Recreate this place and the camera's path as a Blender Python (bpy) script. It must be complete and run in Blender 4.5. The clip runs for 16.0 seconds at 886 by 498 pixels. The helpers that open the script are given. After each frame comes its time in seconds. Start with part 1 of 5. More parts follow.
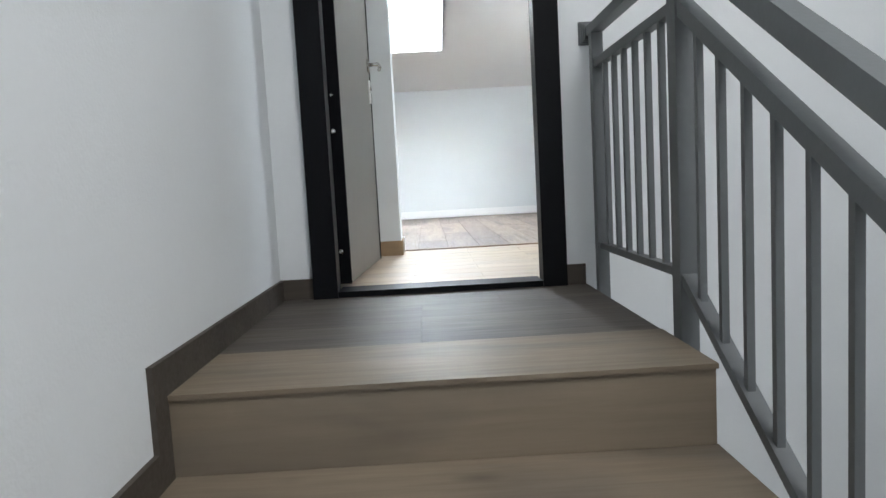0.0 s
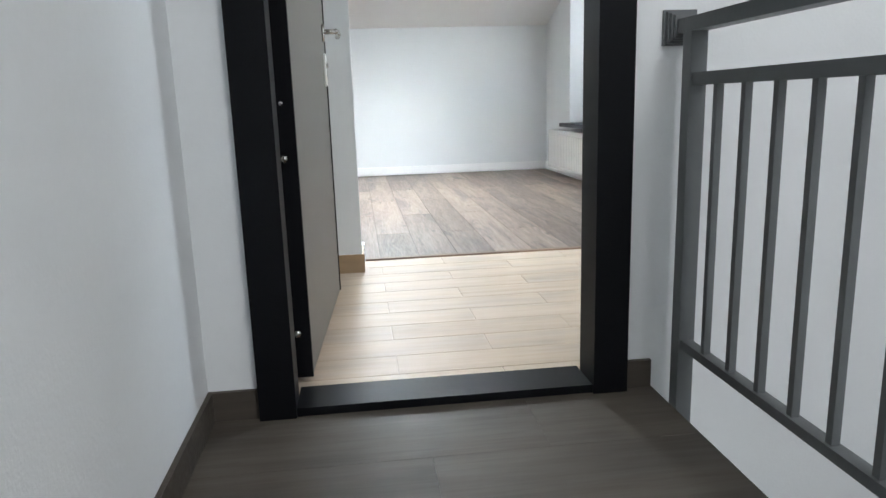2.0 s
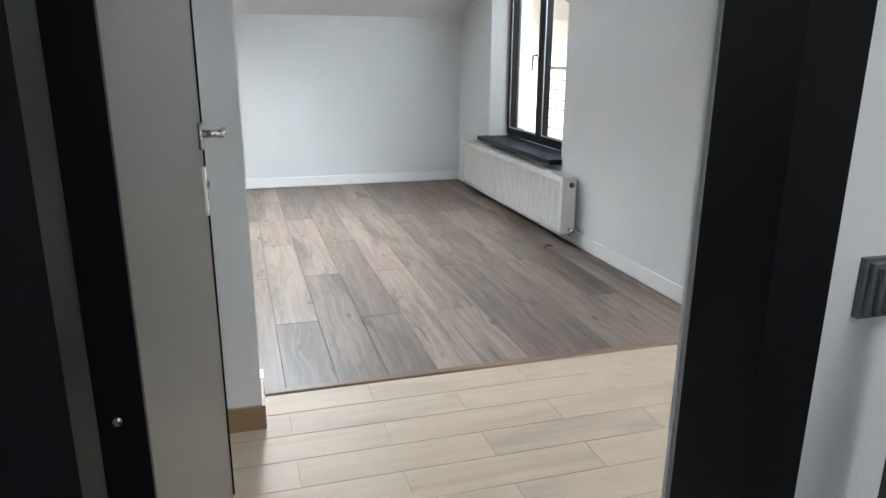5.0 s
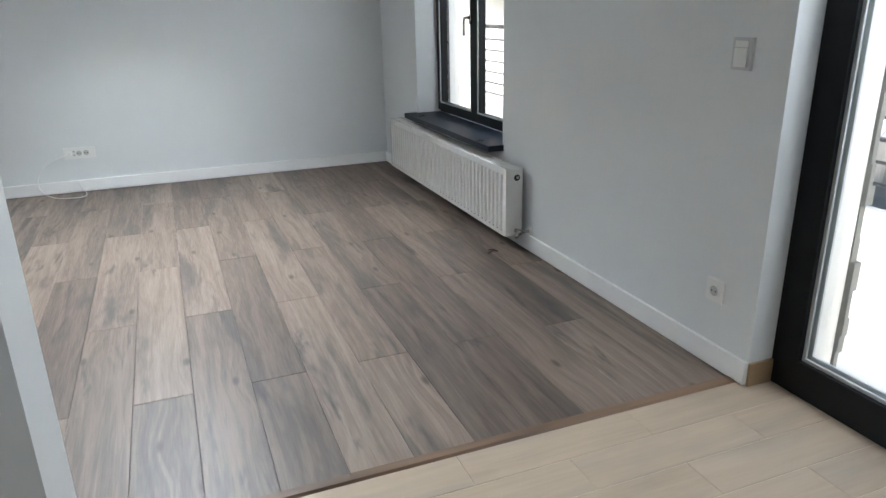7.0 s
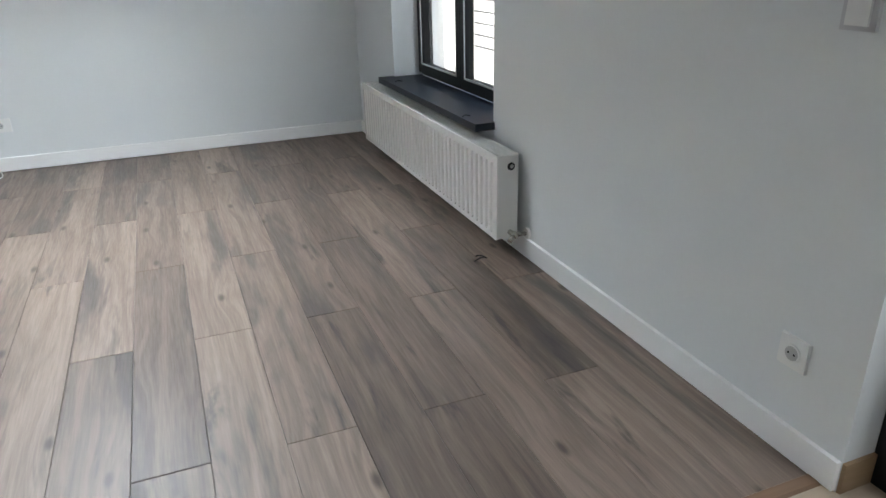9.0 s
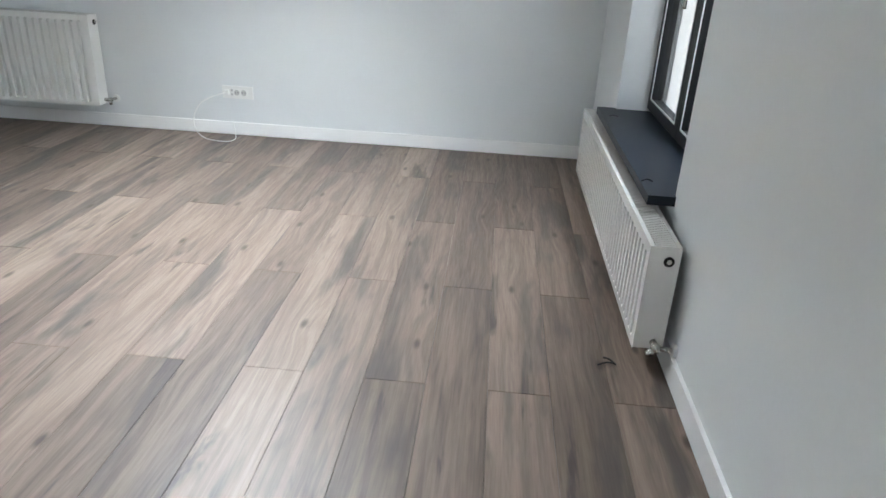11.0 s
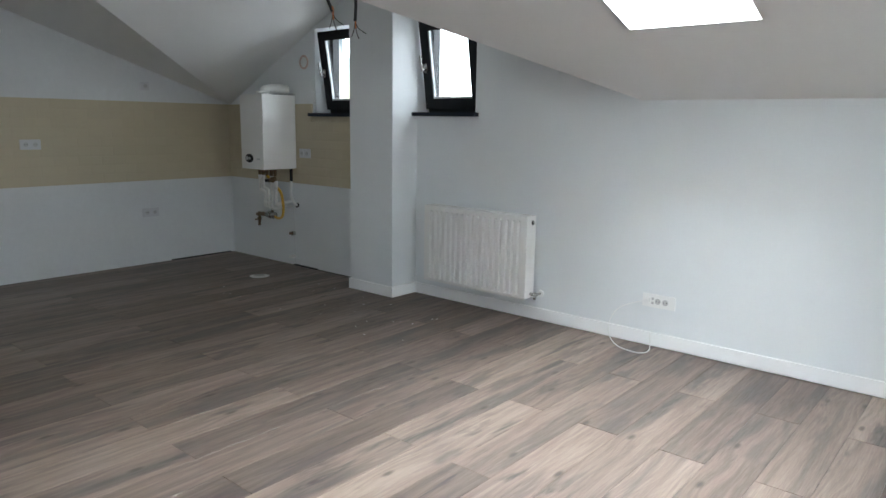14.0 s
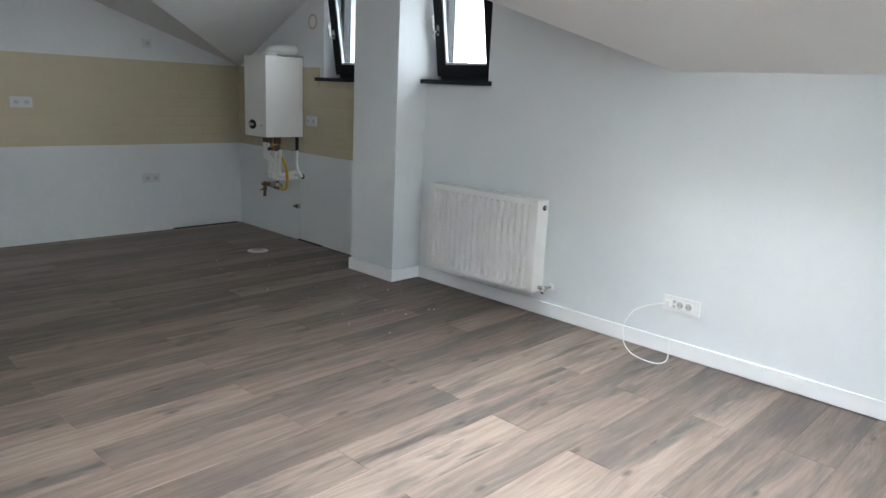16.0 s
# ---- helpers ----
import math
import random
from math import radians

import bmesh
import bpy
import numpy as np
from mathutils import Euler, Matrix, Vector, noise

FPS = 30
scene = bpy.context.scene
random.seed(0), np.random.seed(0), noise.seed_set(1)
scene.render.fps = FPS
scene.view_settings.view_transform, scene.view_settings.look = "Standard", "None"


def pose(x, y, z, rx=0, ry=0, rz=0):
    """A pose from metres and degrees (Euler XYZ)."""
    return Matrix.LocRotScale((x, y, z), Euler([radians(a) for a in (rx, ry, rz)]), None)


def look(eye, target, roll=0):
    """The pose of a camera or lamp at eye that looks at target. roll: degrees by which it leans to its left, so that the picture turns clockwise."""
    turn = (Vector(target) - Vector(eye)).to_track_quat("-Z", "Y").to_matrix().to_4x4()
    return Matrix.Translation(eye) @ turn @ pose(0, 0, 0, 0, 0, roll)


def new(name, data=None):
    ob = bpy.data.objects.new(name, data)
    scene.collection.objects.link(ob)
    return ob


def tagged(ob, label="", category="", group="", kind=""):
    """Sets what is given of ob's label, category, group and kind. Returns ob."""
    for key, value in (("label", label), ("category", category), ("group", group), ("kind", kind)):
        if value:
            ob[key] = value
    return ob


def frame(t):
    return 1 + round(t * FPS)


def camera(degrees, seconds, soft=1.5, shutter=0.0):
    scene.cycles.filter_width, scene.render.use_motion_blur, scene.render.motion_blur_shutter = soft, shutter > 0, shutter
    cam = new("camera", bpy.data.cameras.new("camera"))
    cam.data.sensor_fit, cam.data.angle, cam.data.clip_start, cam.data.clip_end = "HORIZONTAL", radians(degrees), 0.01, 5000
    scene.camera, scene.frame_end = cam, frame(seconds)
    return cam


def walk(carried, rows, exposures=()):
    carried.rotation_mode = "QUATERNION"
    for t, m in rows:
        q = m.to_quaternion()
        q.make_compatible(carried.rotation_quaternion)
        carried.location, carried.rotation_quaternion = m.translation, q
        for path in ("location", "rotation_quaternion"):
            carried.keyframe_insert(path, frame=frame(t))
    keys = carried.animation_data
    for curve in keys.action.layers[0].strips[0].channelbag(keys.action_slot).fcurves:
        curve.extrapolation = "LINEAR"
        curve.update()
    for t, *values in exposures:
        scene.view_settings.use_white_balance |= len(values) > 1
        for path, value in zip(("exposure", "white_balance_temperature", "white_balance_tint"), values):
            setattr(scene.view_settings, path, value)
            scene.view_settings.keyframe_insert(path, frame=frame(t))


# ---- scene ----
cam = camera(65.4, 16.0)
EXPOSURES = [(0, 2.05), (1.5, 2.1), (3.5, 2.0), (4.2, 1.9), (6.3, 1.35), (7, 1.25), (7.5, 0.75), (8.0, 0.42), (8.7, 1.05), (11, 1.55), (12.5, 1.6), (13.5, 1.55), (14.5, 1.7), (16, 1.8)]
PATH = [
    (0, (1.512, 1.133, 0.397), (1.548, 3.124, 0.211), -3.1),
    (0.5, (1.417, 1.41, 0.446), (1.64, 3.378, 0.167), -1.2),
    (1, (1.34, 1.614, 0.576), (1.695, 3.553, 0.235), -2.0),
    (1.5, (1.354, 1.824, 0.679), (1.625, 3.778, 0.349), 0.1),
    (2, (1.348, 2.035, 0.757), (1.578, 3.977, 0.339), -1.8),
    (2.5, (1.327, 2.199, 0.89), (1.712, 4.078, 0.324), -0.8),
    (3, (1.364, 2.388, 0.991), (1.786, 4.29, 0.538), 0.3),
    (3.5, (1.349, 2.563, 1.074), (1.688, 4.486, 0.643), 1.3),
    (4, (1.316, 2.699, 1.194), (1.778, 4.578, 0.69), 0.2),
    (4.2, (1.299, 2.745, 1.195), (1.795, 4.617, 0.695), 1.2),
    (6.3, (1.488, 3.538, 1.252), (2.123, 5.306, 0.565), -1.3),
    (6.5, (1.528, 3.598, 1.259), (2.181, 5.361, 0.576), 1.1),
    (7, (1.68, 3.771, 1.255), (2.367, 5.528, 0.592), -1.2),
    (7.5, (1.755, 3.955, 1.247), (2.632, 5.615, 0.557), -1.4),
    (7.8, (1.708, 4.111, 1.241), (2.775, 5.662, 0.569), -1.2),
    (8, (1.799, 4.195, 1.275), (2.895, 5.681, 0.508), -2.4),
    (8.5, (1.865, 4.334, 1.226), (2.872, 5.88, 0.453), -0.5),
    (8.7, (1.945, 4.393, 1.203), (2.811, 6.025, 0.438), -0.8),
    (10.8, (2.68, 4.866, 1.283), (2.736, 6.693, 0.472), 3.3),
    (11, (2.751, 4.914, 1.269), (2.64, 6.74, 0.462), 3.2),
    (11.2, (2.771, 4.984, 1.253), (2.536, 6.82, 0.497), 2.5),
    (11.5, (2.775, 5.058, 1.295), (2.314, 6.886, 0.628), 5.9),
    (11.9, (2.695, 5.167, 1.306), (1.907, 6.931, 0.784), 2.6),
    (12, (2.681, 5.181, 1.309), (1.828, 6.915, 0.794), 1.4),
    (12.5, (2.692, 5.288, 1.348), (1.626, 6.924, 0.914), 0.5),
    (12.9, (2.702, 5.34, 1.374), (1.591, 6.96, 0.995), 1.6),
    (13, (2.724, 5.332, 1.376), (1.609, 6.953, 1.015), 1.4),
    (13.5, (2.729, 5.382, 1.362), (1.565, 6.969, 1.004), 2.0),
    (14, (2.686, 5.414, 1.358), (1.418, 6.918, 0.998), 0.9),
    (14.5, (2.583, 5.458, 1.415), (1.312, 6.968, 1.093), 2.0),
    (15, (2.515, 5.555, 1.334), (1.224, 7.041, 0.979), 0.0),
    (15.5, (2.553, 5.759, 1.326), (1.22, 7.188, 0.902), 0.0),
    (16, (2.582, 5.969, 1.348), (1.23, 7.375, 0.907), 2.7),
]
walk(cam, [(t, look(eye, target, roll)) for t, eye, target, roll in PATH], EXPOSURES)

# ---- world and large lights ----
world = bpy.data.worlds.new("overcast_sky")
scene.world = world
world.use_nodes = True
wn = world.node_tree
for n in list(wn.nodes):
    wn.nodes.remove(n)
sky = wn.nodes.new("ShaderNodeTexSky")
sky.sky_type = "NISHITA"
sky.sun_disc = False
sky.sun_elevation = radians(30)
sky.sun_rotation = radians(184)
sky.air_density, sky.dust_density, sky.ozone_density = 1.0, 2.0, 1.5
bg = wn.nodes.new("ShaderNodeBackground")
bg.inputs["Strength"].default_value = 0.15
wo = wn.nodes.new("ShaderNodeOutputWorld")
wn.links.new(sky.outputs[0], bg.inputs["Color"])
wn.links.new(bg.outputs[0], wo.inputs["Surface"])

sun = new("sun", bpy.data.lights.new("sun", "SUN"))
sun.data.energy, sun.data.angle, sun.data.color = 4.3, radians(12), (1.0, 0.98, 0.95)
sun.matrix_world = look((-1.5, -20, 11.6), (0, 0, 0))


def opening_lamp(name, eye, target, w, h, power, colour):
    """Area lamp in an opening: sky light at the windows, added light over the stairs."""
    ob = new(name, bpy.data.lights.new(name, "AREA"))
    ob.data.shape, ob.data.size, ob.data.size_y = "RECTANGLE", w, h
    ob.data.energy, ob.data.color = power, colour
    ob.matrix_world = look(eye, target)
    return ob


DAY = (0.83, 0.915, 1.0)
opening_lamp("skylight_daylight", (1.451, 8.11, 2.58), (1.451, 7.77, 1.58), 0.6, 1.36, 40, DAY)
opening_lamp("dormer_daylight_a", (-1.86, 9.86, 1.82), (-1.7, 8.0, 1.2), 0.6, 0.75, 4.2, DAY)
opening_lamp("dormer_daylight_b", (-0.74, 9.86, 1.82), (-0.6, 8.0, 1.2), 0.6, 0.75, 4.2, DAY)
# added fill from above that brightens the treads, no known source there
opening_lamp("stair_ceiling_fill", (2.55, 0.9, 3.04), (2.55, 0.9, 0), 1.0, 1.4, 19, (0.99, 0.985, 0.985))
opening_lamp("east_window_daylight", (3.69, 7.52, 1.93), (1.5, 7.6, 0.6), 0.5, 0.3, 9, DAY)
opening_lamp("balcony_door_daylight", (3.66, 4.86, 1.82), (2.4, 5.3, 0.6), 0.8, 0.55, 6.5, DAY)

# ---- materials ----


def material(name, colour, rough=0.5, metal=0.0, grain=0.0, scale=20.0, bump=0.0, bump_scale=None, dirt=0.0, stretch=(1, 1, 1), spread=0.0, gloss=0.5):
    """Painted or plain surface with variation at two scales: fine grain and broad stains."""
    m = bpy.data.materials.new(name)
    m.use_nodes = True
    t = m.node_tree
    b = t.nodes["Principled BSDF"]
    b.inputs["Roughness"].default_value, b.inputs["Metallic"].default_value = rough, metal
    b.inputs["Specular IOR Level"].default_value = gloss
    co = t.nodes.new("ShaderNodeTexCoord")
    mp = t.nodes.new("ShaderNodeMapping")
    mp.inputs["Scale"].default_value = stretch
    t.links.new(co.outputs["Object"], mp.inputs["Vector"])
    fine, broad = t.nodes.new("ShaderNodeTexNoise"), t.nodes.new("ShaderNodeTexNoise")
    fine.inputs["Scale"].default_value, fine.inputs["Detail"].default_value = scale, 5
    broad.inputs["Scale"].default_value, broad.inputs["Detail"].default_value = 1.7, 3
    t.links.new(mp.outputs[0], fine.inputs["Vector"])
    t.links.new(co.outputs["Object"], broad.inputs["Vector"])
    value = t.nodes.new("ShaderNodeMath")
    value.operation = "MULTIPLY_ADD"
    t.links.new(fine.outputs["Fac"], value.inputs[0])
    value.inputs[1].default_value, value.inputs[2].default_value = 2 * grain, 1 - grain
    v2 = t.nodes.new("ShaderNodeMath")
    v2.operation = "MULTIPLY_ADD"
    t.links.new(broad.outputs["Fac"], v2.inputs[0])
    v2.inputs[1].default_value, v2.inputs[2].default_value = 2 * dirt, 1 - dirt
    v3 = t.nodes.new("ShaderNodeMath")
    v3.operation = "MULTIPLY"
    t.links.new(value.outputs[0], v3.inputs[0])
    t.links.new(v2.outputs[0], v3.inputs[1])
    last = v3
    if spread:
        info = t.nodes.new("ShaderNodeObjectInfo")
        v4 = t.nodes.new("ShaderNodeMath")
        v4.operation = "MULTIPLY_ADD"
        t.links.new(info.outputs["Random"], v4.inputs[0])
        v4.inputs[1].default_value, v4.inputs[2].default_value = 2 * spread, 1 - spread
        v5 = t.nodes.new("ShaderNodeMath")
        v5.operation = "MULTIPLY"
        t.links.new(v3.outputs[0], v5.inputs[0])
        t.links.new(v4.outputs[0], v5.inputs[1])
        last = v5
    mix = t.nodes.new("ShaderNodeVectorMath")
    mix.operation = "SCALE"
    mix.inputs[0].default_value = colour
    t.links.new(last.outputs[0], mix.inputs["Scale"])
    t.links.new(mix.outputs[0], b.inputs["Base Color"])
    if bump:
        bp = t.nodes.new("ShaderNodeBump")
        bp.inputs["Strength"].default_value, bp.inputs["Distance"].default_value = bump, 0.003
        src = fine
        if bump_scale:
            src = t.nodes.new("ShaderNodeTexNoise")
            src.inputs["Scale"].default_value, src.inputs["Detail"].default_value = bump_scale, 4
            t.links.new(co.outputs["Object"], src.inputs["Vector"])
        t.links.new(src.outputs["Fac"], bp.inputs["Height"])
        t.links.new(bp.outputs[0], b.inputs["Normal"])
    return m


def wood(name, stops, along="y", rough=0.45, knots=0.6, shade=(0.55, 1.0), grain_bump=0.12, piece=0.5, gloss=0.4):
    """Wood decor: long grain, cathedral figure, dark knots with a grey bloom, tone by piece. stops: colours from dark to pale."""
    m = bpy.data.materials.new(name)
    m.use_nodes = True
    t = m.node_tree
    L, N = t.links.new, t.nodes.new
    b = t.nodes["Principled BSDF"]
    b.inputs["Specular IOR Level"].default_value = gloss
    co, info = N("ShaderNodeTexCoord"), N("ShaderNodeObjectInfo")
    off = N("ShaderNodeVectorMath")
    off.operation = "MULTIPLY_ADD"
    cmb = N("ShaderNodeCombineXYZ")
    for i in range(3):
        L(info.outputs["Random"], cmb.inputs[i])
    L(cmb.outputs[0], off.inputs[0])
    off.inputs[1].default_value = (37.0, 53.0, 11.0)
    L(co.outputs["Object"], off.inputs[2])

    def noise_node(scale, stretch, detail=4.0, rough_=0.55, distort=0.0):
        mp = N("ShaderNodeMapping")
        mp.inputs["Scale"].default_value = stretch
        L(off.outputs[0], mp.inputs["Vector"])
        n = N("ShaderNodeTexNoise")
        n.inputs["Scale"].default_value, n.inputs["Detail"].default_value = scale, detail
        n.inputs["Roughness"].default_value, n.inputs["Distortion"].default_value = rough_, distort
        L(mp.outputs[0], n.inputs["Vector"])
        return n

    ax = (1.0, 0.07, 1.0) if along == "y" else (0.07, 1.0, 1.0)
    ay = (1.0, 0.28, 1.0) if along == "y" else (0.28, 1.0, 1.0)
    grain = noise_node(70.0, ax, 6.0, 0.65)
    figure = noise_node(9.0, ax, 3.0, 0.5, 1.2)
    cloud = noise_node(6.5, ay, 2.5, 0.5, 0.6)

    def ramp(src, lo, hi, a, b_):
        r = N("ShaderNodeMapRange")
        r.inputs["From Min"].default_value, r.inputs["From Max"].default_value = lo, hi
        r.inputs["To Min"].default_value, r.inputs["To Max"].default_value = a, b_
        L(src, r.inputs["Value"])
        return r.outputs[0]

    def mathn(op, a, b_):
        n = N("ShaderNodeMath")
        n.operation = op
        for i, v in enumerate((a, b_)):
            if isinstance(v, float):
                n.inputs[i].default_value = v
            else:
                L(v, n.inputs[i])
        return n.outputs[0]

    tone = mathn("ADD", ramp(figure.outputs["Fac"], 0.3, 0.7, 0.05, 0.27), ramp(grain.outputs["Fac"], 0.3, 0.7, 0.06, 0.19))
    tone = mathn("ADD", tone, ramp(info.outputs["Random"], 0.0, 1.0, 0.2 - piece * 0.4, 0.2 + piece * 0.4))
    cr = N("ShaderNodeValToRGB")
    for i, c in enumerate(stops):
        e = cr.color_ramp.elements[i] if i < 2 else cr.color_ramp.elements.new(0.5)
        e.color = (*c, 1)
    for i, e in enumerate(cr.color_ramp.elements):
        e.position = 0.12 + 0.76 * i / (len(stops) - 1)
    for e, c in zip(cr.color_ramp.elements, stops):
        e.color = (*c, 1)
    L(tone, cr.inputs["Fac"])
    bloom = ramp(cloud.outputs["Fac"], 0.46, 0.80, 1.0, shade[0])
    # knots: small dark cores that sit in stretched cells
    mp = N("ShaderNodeMapping")
    mp.inputs["Scale"].default_value = (5.2, 2.6, 5.2) if along == "y" else (2.6, 5.2, 5.2)
    L(off.outputs[0], mp.inputs["Vector"])
    vo = N("ShaderNodeTexVoronoi")
    vo.inputs["Scale"].default_value = 1.0
    L(mp.outputs[0], vo.inputs["Vector"])
    core = ramp(vo.outputs["Distance"], 0.03, 0.16, 1.0 - knots, 1.0)
    both = mathn("MULTIPLY", bloom, core)
    grey = N("ShaderNodeMix")
    grey.data_type = "RGBA"
    L(ramp(bloom, shade[0], 1.0, 0.24, 0.0), grey.inputs["Factor"])
    L(cr.outputs["Color"], grey.inputs[6])
    grey.inputs[7].default_value = (*[0.9 * sum(stops[1]) / 3] * 3, 1)
    sc = N("ShaderNodeVectorMath")
    sc.operation = "SCALE"
    L(grey.outputs[2], sc.inputs[0])
    L(both, sc.inputs["Scale"])
    L(sc.outputs[0], b.inputs["Base Color"])
    L(ramp(grain.outputs["Fac"], 0.3, 0.7, rough + 0.08, rough - 0.06), b.inputs["Roughness"])
    bp = N("ShaderNodeBump")
    bp.inputs["Strength"].default_value, bp.inputs["Distance"].default_value = grain_bump, 0.001
    L(grain.outputs["Fac"], bp.inputs["Height"])
    L(bp.outputs[0], b.inputs["Normal"])
    return m


def oak_laminate(name):
    """Smoked oak decor: fine pores and long streaks, smoky patches drawn out along the grain, small dark knots inside wavy grain, tone by plank."""
    m = bpy.data.materials.new(name)
    m.use_nodes = True
    t = m.node_tree
    L, N = t.links.new, t.nodes.new
    b = t.nodes["Principled BSDF"]
    b.inputs["Specular IOR Level"].default_value = 0.46
    co, info = N("ShaderNodeTexCoord"), N("ShaderNodeObjectInfo")
    cmb = N("ShaderNodeCombineXYZ")
    for i in range(3):
        L(info.outputs["Random"], cmb.inputs[i])
    off = N("ShaderNodeVectorMath")
    off.operation = "MULTIPLY_ADD"
    L(cmb.outputs[0], off.inputs[0])
    off.inputs[1].default_value = (41.0, 67.0, 13.0)
    L(co.outputs["Object"], off.inputs[2])

    def stretched(scale):
        mp = N("ShaderNodeMapping")
        mp.inputs["Scale"].default_value = scale
        L(off.outputs[0], mp.inputs["Vector"])
        return mp.outputs[0]

    def noise(vec, detail, rough, distort=0.0):
        n = N("ShaderNodeTexNoise")
        n.inputs["Scale"].default_value, n.inputs["Detail"].default_value = 1.0, detail
        n.inputs["Roughness"].default_value, n.inputs["Distortion"].default_value = rough, distort
        L(vec, n.inputs["Vector"])
        return n.outputs["Fac"]

    def ramp(src, lo, hi, a, c):
        r = N("ShaderNodeMapRange")
        r.interpolation_type = "SMOOTHSTEP"
        for key, val in (("From Min", lo), ("From Max", hi), ("To Min", a), ("To Max", c)):
            r.inputs[key].default_value = val
        L(src, r.inputs["Value"])
        return r.outputs[0]

    def calc(op, a, c):
        n = N("ShaderNodeMath")
        n.operation = op
        for i, val in enumerate((a, c)):
            if isinstance(val, float):
                n.inputs[i].default_value = val
            else:
                L(val, n.inputs[i])
        return n.outputs[0]

    def mixed(fac, a, c):
        n = N("ShaderNodeMix")
        n.data_type = "RGBA"
        L(fac, n.inputs["Factor"])
        for i, val in ((6, a), (7, c)):
            if isinstance(val, tuple):
                n.inputs[i].default_value = (*val, 1)
            else:
                L(val, n.inputs[i])
        return n.outputs[2]

    # the grain bends round the knots
    vo = N("ShaderNodeTexVoronoi")
    vo.inputs["Scale"].default_value = 1.0
    vo.voronoi_dimensions = "2D"
    L(stretched((3.3, 1.25, 1.0)), vo.inputs["Vector"])
    near_knot = ramp(vo.outputs["Distance"], 0.0, 0.34, 1.0, 0.0)
    warp = N("ShaderNodeVectorMath")
    warp.operation = "MULTIPLY_ADD"
    wv = N("ShaderNodeCombineXYZ")
    L(near_knot, wv.inputs[0])
    L(wv.outputs[0], warp.inputs[0])
    warp.inputs[1].default_value = (1.1, 0.0, 0.0)
    L(stretched((34.0, 1.5, 1.0)), warp.inputs[2])
    streak = noise(warp.outputs[0], 5.0, 0.62, 0.35)
    pores = noise(stretched((210.0, 9.0, 1.0)), 4.0, 0.6)
    smoke = noise(stretched((7.0, 1.0, 1.0)), 4.0, 0.62, 0.45)
    flame = noise(stretched((13.0, 1.6, 1.0)), 4.0, 0.62, 0.5)
    tone = calc("ADD", ramp(info.outputs["Random"], 0.0, 1.0, 0.02, 0.54), ramp(streak, 0.33, 0.67, 0.0, 0.40))
    tone = calc("ADD", tone, ramp(pores, 0.3, 0.7, -0.05, 0.06))
    cr = N("ShaderNodeValToRGB")
    stops = ((0.0, (0.100, 0.073, 0.058)), (0.35, (0.167, 0.124, 0.099)), (0.68, (0.238, 0.179, 0.143)), (1.0, (0.324, 0.249, 0.199)))
    while len(cr.color_ramp.elements) < len(stops):
        cr.color_ramp.elements.new(0.5)
    for e, (pos, col) in zip(cr.color_ramp.elements, stops):
        e.position, e.color = pos, (*col, 1)
    L(tone, cr.inputs["Fac"])
    col = mixed(ramp(smoke, 0.48, 0.68, 0.0, 0.85), cr.outputs["Color"], (0.078, 0.064, 0.058))
    col = mixed(ramp(flame, 0.57, 0.74, 0.0, 0.85), col, (0.048, 0.040, 0.038))
    core = ramp(vo.outputs["Distance"], 0.012, 0.06, 0.8, 0.0)
    col = mixed(core, col, (0.052, 0.036, 0.028))
    L(col, b.inputs["Base Color"])
    L(ramp(pores, 0.3, 0.7, 0.50, 0.38), b.inputs["Roughness"])
    bp = N("ShaderNodeBump")
    bp.inputs["Strength"].default_value, bp.inputs["Distance"].default_value = 0.12, 0.001
    L(calc("ADD", pores, streak), bp.inputs["Height"])
    L(bp.outputs[0], b.inputs["Normal"])
    return m


def glass(name):
    m = bpy.data.materials.new(name)
    m.use_nodes = True
    b = m.node_tree.nodes["Principled BSDF"]
    b.inputs["Base Color"].default_value = (0.97, 0.99, 0.98, 1)
    b.inputs["Roughness"].default_value, b.inputs["IOR"].default_value = 0.0, 1.45
    b.inputs["Transmission Weight"].default_value = 1.0
    return m


PAINT = material("white_wall_paint", (0.752, 0.772, 0.775), 0.85, grain=0.02, scale=60, bump=0.10, bump_scale=180, dirt=0.03)
CEIL = material("white_ceiling_paint", (0.80, 0.795, 0.78), 0.9, grain=0.02, scale=50, bump=0.08, bump_scale=150, dirt=0.03)
STAIRPAINT = material("stairwell_paint", (0.72, 0.745, 0.76), 0.8, grain=0.02, scale=60, bump=0.2, bump_scale=120, dirt=0.05)
RAW = material("unpainted_plaster", (0.70, 0.71, 0.71), 0.9, grain=0.04, scale=30, bump=0.25, bump_scale=60, dirt=0.07)
BASEW = material("white_baseboard_foil", (0.90, 0.90, 0.895), 0.35, grain=0.01, scale=30, dirt=0.02)
BLACK = material("black_door_steel", (0.004, 0.0045, 0.006), 0.5, gloss=0.12, grain=0.15, scale=80, bump=0.05, dirt=0.15)
ANTH = material("anthracite_window_frame", (0.008, 0.009, 0.011), 0.45, gloss=0.2, grain=0.12, scale=140, bump=0.08, dirt=0.1)
SILLM = material("anthracite_sill_board", (0.012, 0.018, 0.028), 0.38, gloss=0.22, grain=0.1, scale=90, dirt=0.12)
LEAF = material("grey_brown_door_foil", (0.125, 0.113, 0.100), 0.42, grain=0.12, scale=90, bump=0.12, dirt=0.08, stretch=(1, 1, 0.08))
RAILM = material("grey_rail_paint", (0.115, 0.125, 0.13), 0.42, grain=0.08, scale=50, bump=0.12, bump_scale=90, dirt=0.08)
